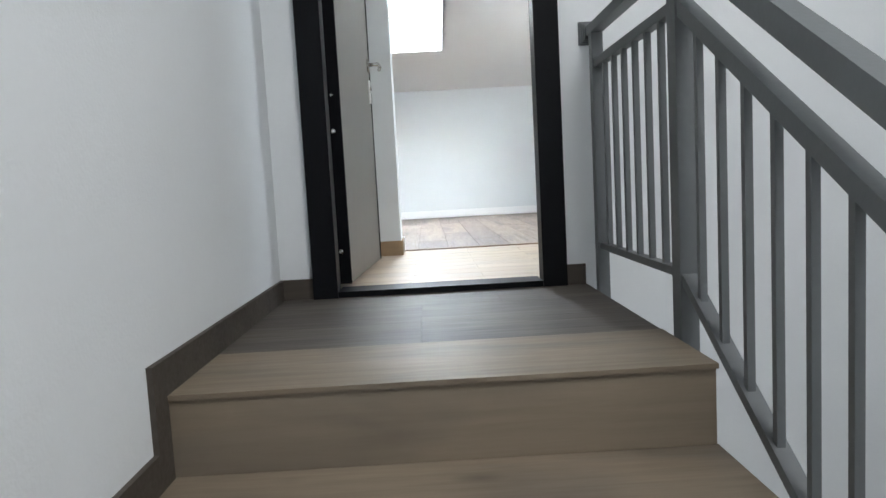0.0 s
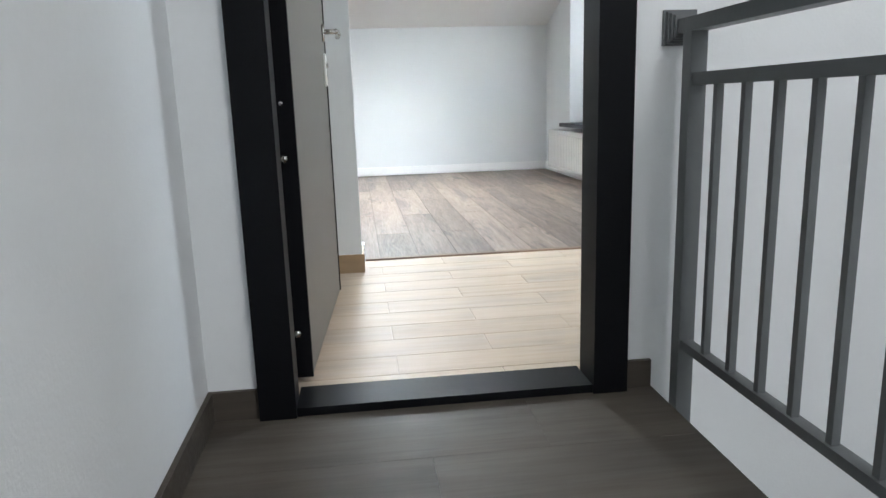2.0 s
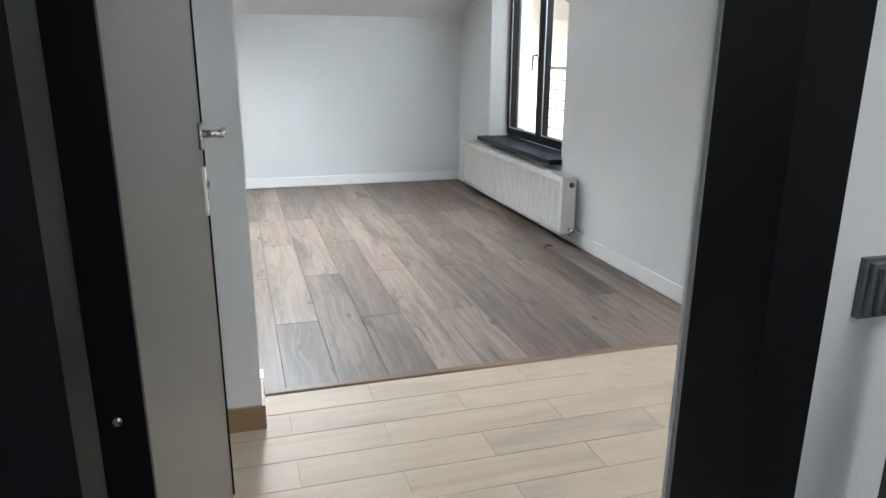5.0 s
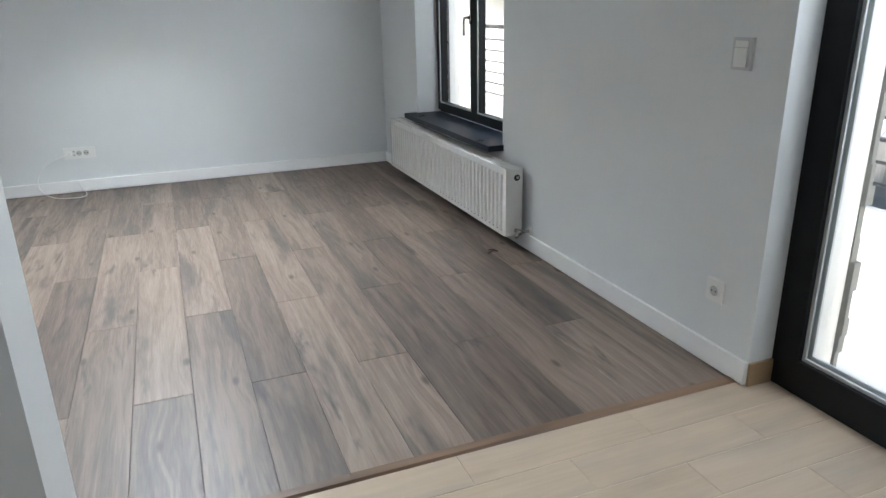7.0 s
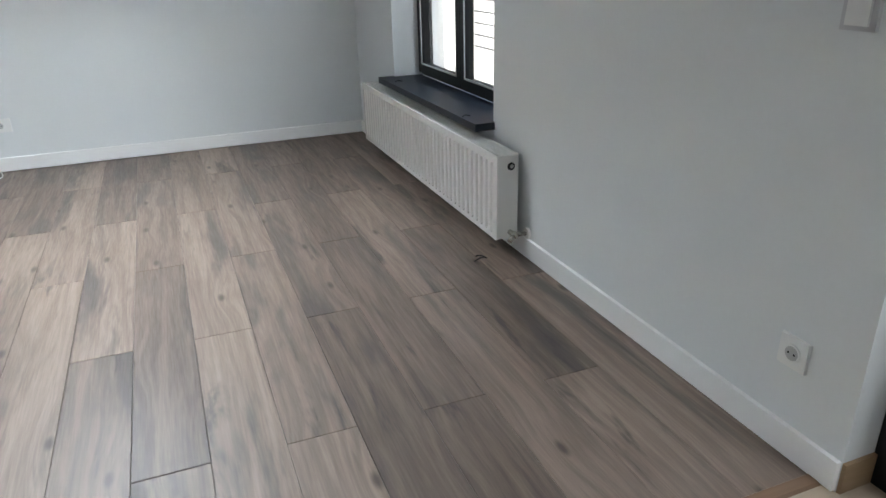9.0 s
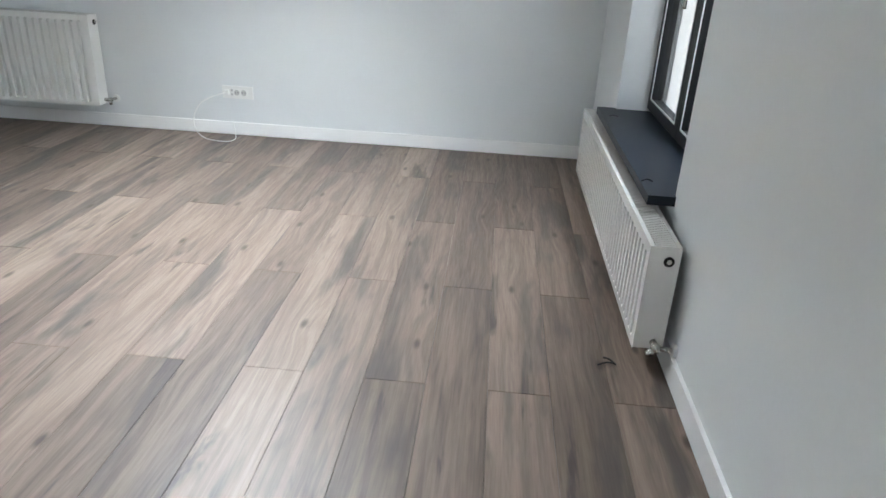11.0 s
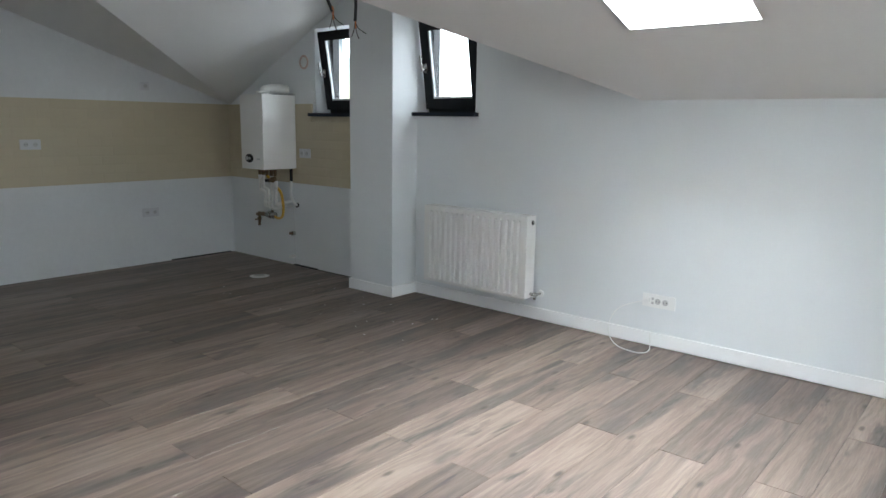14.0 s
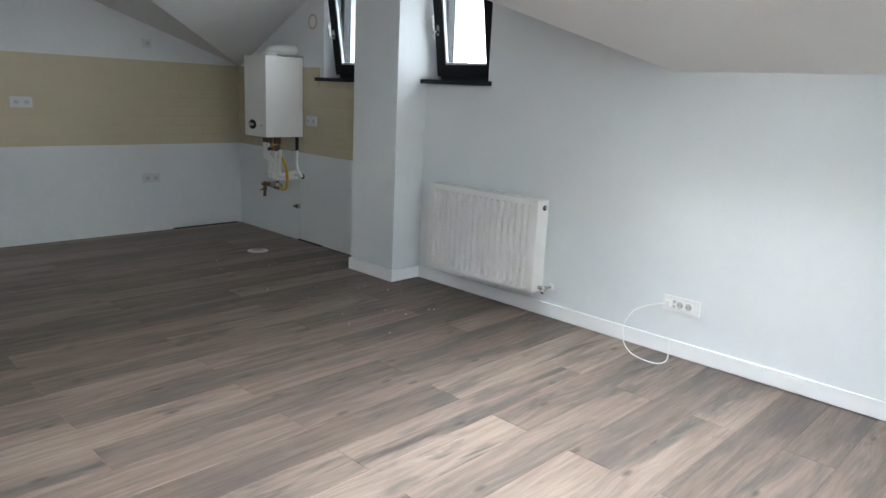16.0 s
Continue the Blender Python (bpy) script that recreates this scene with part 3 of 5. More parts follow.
# ---- baseboards of the flat ----
BB, BH, BT = Shape(), 0.088, 0.014
for x0, x1, y0, y1 in ((EX - BT, EX, 5.337, 9.436), (-1.004 + BT, EX - BT, NY - BT, NY), (-1.004, -1.004 + BT, 9.18 - BT, NY), (-1.474 - BT, -1.004, 9.18 - BT, 9.18), (-1.474 - BT, -1.474, 9.18, NY), (PX, PX + 0.014, PY1 - 0.06, PY1 + BT), (KX + 0.3, PX, PY1, PY1 + BT)):
    BB.box(x0, x1, y0, y1, 0.005, BH)
setting(finish(BB.bevel(0.004, 2), "baseboard", BASEW), "white baseboard along the laminate floor", "baseboard")
BB = Shape().box(0.25, PX, PY0 - 0.010, PY0, 0.0, 0.085).box(PX, PX + 0.010, PY0 - 0.010, PY1 - 0.062, 0, 0.085)
BB.box(EX + 0.002, EX + 0.104, 5.325, 5.335, 0, 0.085)
setting(finish(BB.bevel(0.002, 1), "baseboard_hall", SKIRTW), "oak-look tile skirting of the hall", "baseboard")
T = Shape().prism([(PX, PY1 - 0.035, 0.0), (PX, PY1 - 0.028, 0.007), (PX, PY1 + 0.002, 0.007), (PX, PY1 + 0.008, 0.0)], (EX - PX, 0, 0))
setting(finish(T, "trim_transition", STRIP), "brown transition strip between laminate and tiles", "trim")


# ---- windows ----
def pane(name, dims, parent):
    ob = box(name, dims, GLASS, parent)
    ob.visible_shadow = False
    return ob


# east window, two sashes under a slanting head
win = setting(new("window_1"), "tall anthracite window with two sashes", "window")
win.location = (EX + 0.20, (WY0 + WY1) / 2, WZ)


def pt(y, z):
    return (0.0, y - (WY0 + WY1) / 2, z - WZ)


def ring(x, d, y0, y1, z0, top, w, name, mat, parent):
    """A four-sided frame with a slanting head. top(y): height of its outer edge."""
    s = Shape()
    for outline in (((y0, z0), (y1, z0), (y1, z0 + w), (y0, z0 + w)), ((y0, z0 + w), (y0 + w, z0 + w), (y0 + w, top(y0 + w) - w), (y0, top(y0) - w)),
                    ((y1 - w, z0 + w), (y1, z0 + w), (y1, top(y1) - w), (y1 - w, top(y1 - w) - w)), ((y0, top(y0) - w), (y1, top(y1) - w), (y1, top(y1)), (y0, top(y0)))):
        s.prism([Vector(pt(y, z)) + Vector((x, 0, 0)) for y, z in outline], (d, 0, 0))
    return finish(s, name, mat, parent)


def head(y):
    return slope(WY0) - 0.12 + (slope(WY1) - 0.08 - slope(WY0) + 0.12) * (y - WY0) / (WY1 - WY0)


ring(-0.02, 0.07, WY0, WY1, WZ + 0.035, head, 0.034, "frame", ANTH, win)
MY = (WY0 + WY1) / 2 + 0.03
for y0, y1 in ((WY0 + 0.02, MY - 0.002), (MY + 0.002, WY1 - 0.02)):
    ring(-0.045, 0.06, y0, y1, WZ + 0.055, lambda y: head(y) - 0.025, 0.052, "sash", ANTH, win)
    ring(-0.047, 0.004, y0 + 0.051, y1 - 0.051, WZ + 0.106, lambda y: head(y) - 0.076, 0.009, "seal", SEALW, win)
    g = finish(Shape().prism([Vector(pt(y, z)) + Vector((-0.015, 0, 0)) for y, z in ((y0 + 0.045, WZ + 0.10), (y1 - 0.045, WZ + 0.10), (y1 - 0.045, head(y1 - 0.045) - 0.07), (y0 + 0.045, head(y0 + 0.045) - 0.07))], (0.006, 0, 0)), "pane", GLASS, win)
    g.visible_shadow = False
H = Shape().box(-0.057, -0.046, MY + 0.028 - (WY0 + WY1) / 2, MY + 0.058 - (WY0 + WY1) / 2, 0.66, 0.72)
yy = MY + 0.043 - (WY0 + WY1) / 2
H.rod((-0.057, yy, 0.70), (-0.095, yy, 0.70), 0.009).tube([(-0.093, yy, 0.705), (-0.097, yy, 0.67), (-0.097, yy, 0.59)], 0.009)
finish(H, "handle", CHROME, win, True)
setting(box("window_1_sill", (EX - 0.095, EX + 0.178, WY0 - 0.015, WY1 + 0.03, WZ, WZ + 0.034), SILLM, bevel=0.004), "anthracite window board above the radiator", "window sill")


def dormer_window(name, x0, x1, z0, z1, sash_turn):
    """A small window whose sash is tilted into the room."""
    w = setting(new(name), "small anthracite dormer window tilted open", "window")
    cx = (x0 + x1) / 2
    w.location = (cx, NY + 0.17, z0)
    hw, h = (x1 - x0) / 2, z1 - z0
    s = Shape().box(-hw, -hw + 0.05, 0, 0.07, 0, h).box(hw - 0.05, hw, 0, 0.07, 0, h).box(-hw + 0.05, hw - 0.05, 0, 0.07, 0, 0.055).box(-hw + 0.05, hw - 0.05, 0, 0.07, h - 0.05, h)
    finish(s, "frame", ANTH, w)
    a, b = hw - 0.03, h - 0.055
    tilt = pose(0, -0.004, 0.04, sash_turn)
    s = Shape().box(-a, -a + 0.075, -0.06, 0, 0, b).box(a - 0.075, a, -0.06, 0, 0, b).box(-a + 0.075, a - 0.075, -0.06, 0, 0, 0.08).box(-a + 0.075, a - 0.075, -0.06, 0, b - 0.075, b)
    finish(s.bevel(0.004, 1), "sash", ANTH, w).matrix_basis = tilt
    s = Shape().box(-a + 0.075, -a + 0.087, -0.05, -0.03, 0.08, b - 0.075).box(a - 0.087, a - 0.075, -0.05, -0.03, 0.08, b - 0.075).box(-a + 0.087, a - 0.087, -0.05, -0.03, 0.08, 0.092)
    finish(s, "seal", SEALW, w).matrix_basis = tilt
    g = box("pane", (-a + 0.07, a - 0.07, -0.03, -0.024, 0.075, b - 0.07), GLASS, w)
    g.matrix_basis, g.visible_shadow = tilt, False
    s = Shape().box(-a + 0.022, -a + 0.052, -0.070, -0.0605, b * 0.42, b * 0.42 + 0.07).rod((-a + 0.037, -0.07, b * 0.46), (-a + 0.037, -0.11, b * 0.46), 0.010).tube([(-a + 0.037, -0.108, b * 0.45), (-a + 0.037, -0.114, b * 0.52), (-a + 0.035, -0.114, b * 0.62)], 0.010)
    finish(s, "handle", CHROME, w, True).matrix_basis = tilt
    return w


dormer_window("window_2", RX - 0.865, RX - 0.205, 1.405 + 0.02, 2.145, 9)
dormer_window("window_3", -1.03, -0.43, 1.42 + 0.01, 2.145, 9)
setting(box("window_2_sill", (RX - 0.905, RX - 0.16, NY - 0.06, NY + 0.17, 1.395, 1.424), SILLM, bevel=0.004), "black window board of the dormer window", "window sill")
setting(box("window_3_sill", (-1.01, -0.40, NY - 0.06, NY + 0.17, 1.405, 1.434), SILLM, bevel=0.004), "black window board of the dormer window", "window sill")

# skylight in the roof slope
skl = setting(new("window_4"), "roof window with a pine frame", "window")
mid = Vector(((SX0 + SX1) / 2, (SY0 + SY1) / 2, slope((SY0 + SY1) / 2))) + NV
tiltm = Matrix.Translation(mid) @ Matrix.Rotation(-math.atan(PITCH), 4, "X")
hw, hh = (SX1 - SX0) / 2, (SY1 - SY0) / 2 * math.sqrt(1 + PITCH ** 2)
s = Shape().box(-hw, -hw + 0.055, -hh, hh, -0.02, 0.05).box(hw - 0.055, hw, -hh, hh, -0.02, 0.05).box(-hw + 0.055, hw - 0.055, -hh, -hh + 0.055, -0.02, 0.05).box(-hw + 0.055, hw - 0.055, hh - 0.06, hh, -0.02, 0.05)
finish(s, "frame", PINE, skl).matrix_basis = tiltm
g = box("pane", (-hw + 0.05, hw - 0.05, -hh + 0.05, hh - 0.05, 0.02, 0.028), GLASS, skl)
g.matrix_basis, g.visible_shadow = tiltm, False

# balcony door
BY0, BY1, BX = 4.35, 5.335, EX + 0.105
bd = setting(new("door_1"), "glazed anthracite balcony door", "door")
s = Shape().box(BX, BX + 0.08, BY1 - 0.055, BY1, 0, 2.2).box(BX, BX + 0.08, BY0, BY0 + 0.055, 0, 2.2).box(BX, BX + 0.08, BY0 + 0.055, BY1 - 0.055, 2.14, 2.2).box(BX, BX + 0.08, BY0 + 0.055, BY1 - 0.055, 0, 0.045)
finish(s, "frame", ANTH, bd)
a0, a1 = BY0 + 0.045, BY1 - 0.045
s = Shape().box(BX - 0.012, BX + 0.06, a1 - 0.068, a1, 0.04, 2.15).box(BX - 0.012, BX + 0.06, a0, a0 + 0.085, 0.04, 2.15).box(BX - 0.012, BX + 0.06, a0 + 0.085, a1 - 0.068, 0.04, 0.130).box(BX - 0.012, BX + 0.06, a0 + 0.085, a1 - 0.068, 2.06, 2.15)
finish(s.bevel(0.004, 1), "sash", ANTH, bd)
s = Shape()
for x0, m_ in ((BX + 0.005, 0.012), (BX + 0.025, 0.022)):
    s.box(x0, x0 + 0.008, a1 - 0.068 - m_, a1 - 0.068, 0.130, 2.06).box(x0, x0 + 0.008, a0 + 0.085, a1 - 0.068 - m_, 0.130, 0.130 + m_)
finish(s, "seal", SEALW, bd)
pane("pane", (BX + 0.018, BX + 0.024, a0 + 0.08, a1 - 0.063, 0.125, 2.065), bd)


# ---- radiators ----
def radiator(name, length, height, depth, label):
    """Panel radiator; its wall side is y = 0, it faces -y, its base is z = 0."""
    r = thing(name, label, "radiator", "panel radiators")
    pitch, n = 0.050, int(length / 0.050) - 1
    edge = (length - n * pitch) / 2
    s = Shape()
    prof = [(-length / 2, 0.0)]
    for k in range(n):
        x = -length / 2 + edge + k * pitch
        prof += [(x + 0.012, 0.0), (x + 0.017, 0.020), (x + 0.033, 0.020), (x + 0.038, 0.0)]
    prof += [(length / 2, 0.0)]
    zs = [(0.0, 0.0), (0.022, 0.0), (0.036, 1.0), (height - 0.045, 1.0), (height - 0.031, 0.0), (height, 0.0)]
    rows = [[s.bm.verts.new((x, -depth + d * k, z)) for x, d in prof] for z, k in zs]
    for a, b in zip(rows, rows[1:]):
        for i in range(len(a) - 1):
            s.bm.faces.new((a[i], a[i + 1], b[i + 1], b[i]))
    finish(s, "front_panel", ENAMEL, r)
    h = length / 2
    for x in (-h, h - 0.004):
        finish(Shape().box(x, x + 0.004, -depth + 0.0005, -0.03, 0.005, height), "side_cover", ENAMEL, r)
    finish(Shape().box(-h + 0.004, h - 0.004, -0.042, -0.03, 0.0, height - 0.03), "back_panel", ENAMEL, r)
    # black block in place of the fins, paints the shade between the panels
    finish(Shape().box(-h + 0.01, h - 0.01, -depth + 0.024, -0.045, 0.02, height - 0.03), "inner_shade_block", SLOT, r)
    s = Shape().box(-h, h, -depth, -depth + 0.014, height, height + 0.004).box(-h, h, -0.044, -0.03, height, height + 0.004)
    for k in range(int(length / 0.016)):
        x = -h + 0.004 + k * 0.016
        s.box(x, x + 0.009, -depth + 0.014, -0.044, height, height + 0.004)
    finish(s, "top_grille", ENAMEL, r)
    # raised black disc paints the shade inside the plug hole
    s = Shape().rod((h, -depth / 2, height - 0.045), (h + 0.003, -depth / 2, height - 0.045), 0.017, 16)
    finish(s, "plug_hole", SLOT, r)
    s = Shape().rod((h, -depth / 2 - 0.002, height - 0.042), (h + 0.012, -depth / 2 - 0.002, height - 0.042), 0.009, 6)
    finish(s, "vent_plug", CHROME, r)
    s = Shape().rod((h, -depth / 2, 0.03), (h + 0.03, -depth / 2, 0.03), 0.012, 12).ball((h + 0.04, -depth / 2, 0.03), 0.018).rod((h + 0.04, -depth / 2, 0.03), (h + 0.045, 0.0, 0.03), 0.009, 10).rod((h + 0.04, -depth / 2, 0.03), (h + 0.055, -depth / 2 - 0.03, 0.012), 0.011, 8)
    finish(s, "valve", CHROME, r, True)
    finish(Shape().rod((h + 0.045, -0.012, 0.03), (h + 0.045, 0.0, 0.03), 0.024, 16), "wall_rosette", PLASTIC, r)
    for x in (-h * 0.7, h * 0.7 - 0.03):
        finish(Shape().box(x, x + 0.03, -0.03, 0, 0.05, height - 0.05), "wall_hanger", ENAMEL, r)
    return r


r1 = radiator("radiator", 2.0, 0.365, 0.128, "long low white panel radiator under the window")
r1.matrix_basis = pose(EX, 7.92, 0.080, 0, 0, -90)
r2 = radiator("radiator", 0.93, 0.575, 0.14, "white ribbed panel radiator hung on the wall")
r2.matrix_basis = pose(-0.323, NY, 0.164)


# ---- sockets and switches ----
def plate(name, label, w, h, holes, body=PLASTIC):
    """Wall plate that faces -y; holes: middles of the round sockets."""
    p = thing(name, label, "socket")
    finish(Shape().box(-w / 2, w / 2, -0.010, 0, -h / 2, h / 2).bevel(0.003, 2), "plate", body, p)
    for x in holes:
        s = Shape().rod((x, -0.0135, 0), (x, -0.0102, 0), 0.024, 20)
        finish(s, "insert", body, p)
        finish(Shape().rod((x, -0.0145, 0), (x, -0.0137, 0), 0.019, 20), "recess", GREYPL, p)
        # raised black dots paint the shade inside the pin holes
        s = Shape().rod((x - 0.009, -0.0155, 0), (x - 0.009, -0.0147, 0), 0.003, 8).rod((x + 0.009, -0.0155, 0), (x + 0.009, -0.0147, 0), 0.003, 8)
        finish(s, "pin_hole", SLOT, p)
    return p


triple = plate("wall_socket", "white triple wall socket above the baseboard", 0.208, 0.082, (-0.004, 0.044))
for z in (-0.013, 0.013):
    finish(Shape().box(-0.044, -0.030, -0.0135, -0.0102, z - 0.008, z + 0.008).bevel(0.001, 1), "data_jack", GREYPL, triple)
triple.matrix_basis = pose(1.040, NY, 0.290)
plate("wall_socket", "white single wall socket beside the balcony door", 0.082, 0.082, (0,)).matrix_basis = pose(EX, 5.515, 0.288, 0, 0, -90)
sw = thing("light_switch", "white light switch beside the balcony door", "switch")
finish(Shape().box(-0.041, 0.041, -0.010, 0, -0.05, 0.05).bevel(0.003, 2), "plate", SWITCHP, sw)
finish(Shape().box(-0.027, 0.027, -0.016, -0.0102, -0.040, 0.018).bevel(0.002, 1), "rocker", PLASTIC, sw)
finish(Shape().box(-0.027, 0.027, -0.014, -0.0102, 0.021, 0.040).bevel(0.002, 1), "upper_insert", PLASTIC, sw)
sw.matrix_basis = pose(EX, 5.52, 1.095, 0, 0, -90)
for y, z, n in ((8.565, 0.487, 2), (7.58, 1.13, 2)):
    plate("wall_socket", "grey-white double wall socket on the kitchen wall", 0.155, 0.082, (-0.036, 0.036), SWITCHP).matrix_basis = pose(KX + (0.012 if z > 0.8 else 0), y, z, 0, 0, 90)
plate("wall_socket", "white double wall socket on the tile band", 0.15, 0.082, (-0.036, 0.036), SWITCHP).matrix_basis = pose(-2.362, NY - 0.012, 1.064)
plate("wall_socket", "small wall outlet above the tile band", 0.075, 0.075, (0,), SWITCHP).matrix_basis = pose(KX, 8.58, 1.645, 0, 0, 90)
c = thing("cable", "thin white cable looped from the socket to the floor", "cable")
finish(Shape().tube([(0.968, NY - 0.016, 0.292), (0.94, NY - 0.045, 0.282), (0.87, NY - 0.05, 0.256), (0.79, NY - 0.05, 0.205), (0.738, NY - 0.05, 0.11), (0.765, NY - 0.09, 0.035), (0.85, NY - 0.16, 0.006), (0.95, NY - 0.205, 0.005), (1.03, NY - 0.20, 0.005), (1.05, NY - 0.13, 0.008), (1.02, NY - 0.05, 0.03), (1.0, NY - 0.02, 0.09)], 0.0032, 6), "wire", PLASTIC, c, True)
finish(Shape().box(0.955, 0.985, NY - 0.030, NY - 0.0105, 0.277, 0.305).bevel(0.004, 2), "plug", PLASTIC, c)

# ---- boiler ----
bo = thing("gas_boiler", "white wall-hung gas boiler with open pipes below", "boiler")
X0, X1, Y0, Z0, Z1 = -2.818, -2.487, 9.072, 0.922, 1.578
finish(Shape().box(X0, X1, Y0, NY - 0.02, Z0, Z1).bevel(0.010, 3), "casing", ENAMEL, bo)
finish(Shape().box(X0 + 0.03, X1 - 0.02, NY - 0.022, NY - 0.001, Z0 + 0.02, Z1 + 0.02), "wall_plate", GREYPL, bo)
P = Shape()
P.ball((X0 + 0.12, Y0 - 0.001, Z0 + 0.095), 0.06, 24, (1.0, 0.18, 0.66))
finish(P, "display", SLOT, bo, True)
P = Shape().rod((X0 + 0.10, Y0 - 0.014, Z0 + 0.095), (X0 + 0.10, Y0 - 0.008, Z0 + 0.095), 0.016, 16).box(X0 + 0.122, X0 + 0.150, Y0 - 0.012, Y0 - 0.008, Z0 + 0.085, Z0 + 0.105)
finish(P, "dial", GREYPL, bo)
finish(Shape().box(X1 - 0.10, X1 - 0.05, Y0 - 0.0015, Y0 - 0.0005, Z0 + 0.085, Z0 + 0.098), "nameplate", GREYPL, bo)
P = Shape().rod((X0 + 0.17, Y0 + 0.14, Z1), (X0 + 0.17, Y0 + 0.14, Z1 + 0.035), 0.065, 20).tube([(X0 + 0.17, Y0 + 0.14, Z1 + 0.03), (X0 + 0.18, Y0 + 0.15, Z1 + 0.045), (X0 + 0.20, Y0 + 0.2, Z1 + 0.055), (X0 + 0.20, NY - 0.01, Z1 + 0.058)], 0.042, 16)
finish(P, "flue_elbow", PLASTIC, bo, True)
PB = 9.22
for pts in (((-2.757, 0.90), (-2.757, 0.745), (-2.750, 0.722), (-2.696, 0.708), (-2.688, 0.685), (-2.686, 0.585)),
            ((-2.704, 0.90), (-2.704, 0.765), (-2.698, 0.742), (-2.646, 0.728), (-2.638, 0.705), (-2.636, 0.580)),
            ((-2.582, 0.88), (-2.580, 0.79), (-2.580, 0.70), (-2.580, 0.575))):
    finish(Shape().tube([(x, PB, z) for x, z in pts] + [(pts[-1][0], PB + 0.03, pts[-1][1] - 0.018), (pts[-1][0] - 0.02, NY - 0.002, pts[-1][1] - 0.02)], 0.0125, 10), "pipe", PLASTIC, bo, True)
finish(Shape().tube([(-2.525, PB, 0.80), (-2.525, PB, 0.70), (-2.525, PB, 0.625), (-2.527, PB + 0.02, 0.603), (-2.545, PB + 0.09, 0.603), (-2.575, NY - 0.04, 0.608), (-2.58, NY - 0.002, 0.61)], 0.016, 12), "pipe", PLASTIC, bo, True)
for x, z0, z1, r in ((-2.525, 0.74, 0.81, 0.021), (-2.686, 0.585, 0.625, 0.0165), (-2.636, 0.58, 0.62, 0.0165), (-2.757, 0.83, 0.86, 0.0165), (-2.704, 0.83, 0.86, 0.0165)):
    finish(Shape().rod((x, PB, z0), (x, PB, z1), r, 12), "pipe_socket", PLASTIC, bo, True)
P = Shape().tube([(-2.535, NY - 0.045, Z0 - 0.11), (-2.545, NY - 0.045, Z0 - 0.22), (-2.54, NY - 0.04, Z0 - 0.28), (-2.515, NY - 0.025, Z0 - 0.33), (-2.50, NY - 0.002, Z0 - 0.345)], 0.0125, 10)
finish(P, "drain_pipe", PLASTIC, bo, True)
P = Shape()
for x in (-2.757, -2.704, -2.65, -2.582, -2.525):
    P.rod((x, PB, Z0 - 0.045), (x, PB, Z0 + 0.005), 0.018, 6).rod((x, PB, Z0 - 0.065), (x, PB, Z0 - 0.045), 0.0145, 12)
P.rod((-2.59, PB - 0.02, Z0 - 0.105), (-2.50, PB - 0.02, Z0 - 0.085), 0.02, 10).ball((-2.535, PB - 0.02, Z0 - 0.095), 0.028).rod((-2.535, PB - 0.02, Z0 - 0.095), (-2.53, PB - 0.07, Z0 - 0.10), 0.012, 8)
finish(P, "fitting", BRASS, bo, True)
P = Shape().box(-2.548, -2.522, PB - 0.098, PB - 0.068, Z0 - 0.112, Z0 - 0.088).bevel(0.004, 1)
finish(P, "tap_knob", SLOT, bo)
finish(Shape().rod((-2.535, NY - 0.045, Z0 - 0.12), (-2.535, NY - 0.045, Z0 + 0.004), 0.0145, 10), "rubber_sleeve", SLOT, bo)
# solid black disc paints the shade inside the drain hole
finish(Shape().rod((-2.504, NY - 0.012, Z0 - 0.345), (-2.504, NY - 0.001, Z0 - 0.345), 0.022, 14), "drain_hole", SLOT, bo)
P = Shape().tube([(-2.65, PB, Z0 - 0.06), (-2.60, PB + 0.02, Z0 - 0.13), (-2.50, PB + 0.03, Z0 - 0.20), (-2.50, PB + 0.06, Z0 - 0.32), (-2.55, PB + 0.09, Z0 - 0.43), (-2.66, PB + 0.13, Z0 - 0.475), (-2.75, PB + 0.14, Z0 - 0.465)], 0.0125, 10)
finish(P, "gas_hose", YELLOW, bo, True)
P = Shape().tube([(-2.80, NY - 0.09, 0.467), (-2.90, NY - 0.09, 0.462), (-3.0, NY - 0.09, 0.455), (-3.035, NY - 0.075, 0.45), (-3.04, NY - 0.002, 0.45)], 0.0175, 10)
P.rod((-2.985, NY - 0.09, 0.455), (-2.985, NY - 0.095, 0.345), 0.014, 10).rod((-2.985, NY - 0.093, 0.40), (-2.985, NY - 0.093, 0.425), 0.021, 8).rod((-3.03, NY - 0.11, 0.40), (-2.99, NY - 0.10, 0.405), 0.007, 8).ball((-2.985, NY - 0.09, 0.457), 0.026)
finish(P, "gas_tap", BRASS, bo, True)
P = Shape().rod((-2.86, NY - 0.09, 0.464), (-2.735, NY - 0.09, 0.468), 0.027, 12).rod((-2.79, NY - 0.09, 0.46), (-2.765, NY - 0.085, 0.56), 0.016, 12).rod((-2.815, NY - 0.09, 0.466), (-2.79, NY - 0.09, 0.467), 0.036, 8).rod((-2.80, NY - 0.06, 0.43), (-2.78, NY - 0.13, 0.50), 0.011, 8)
finish(P, "meter_union", CHROME, bo, True)

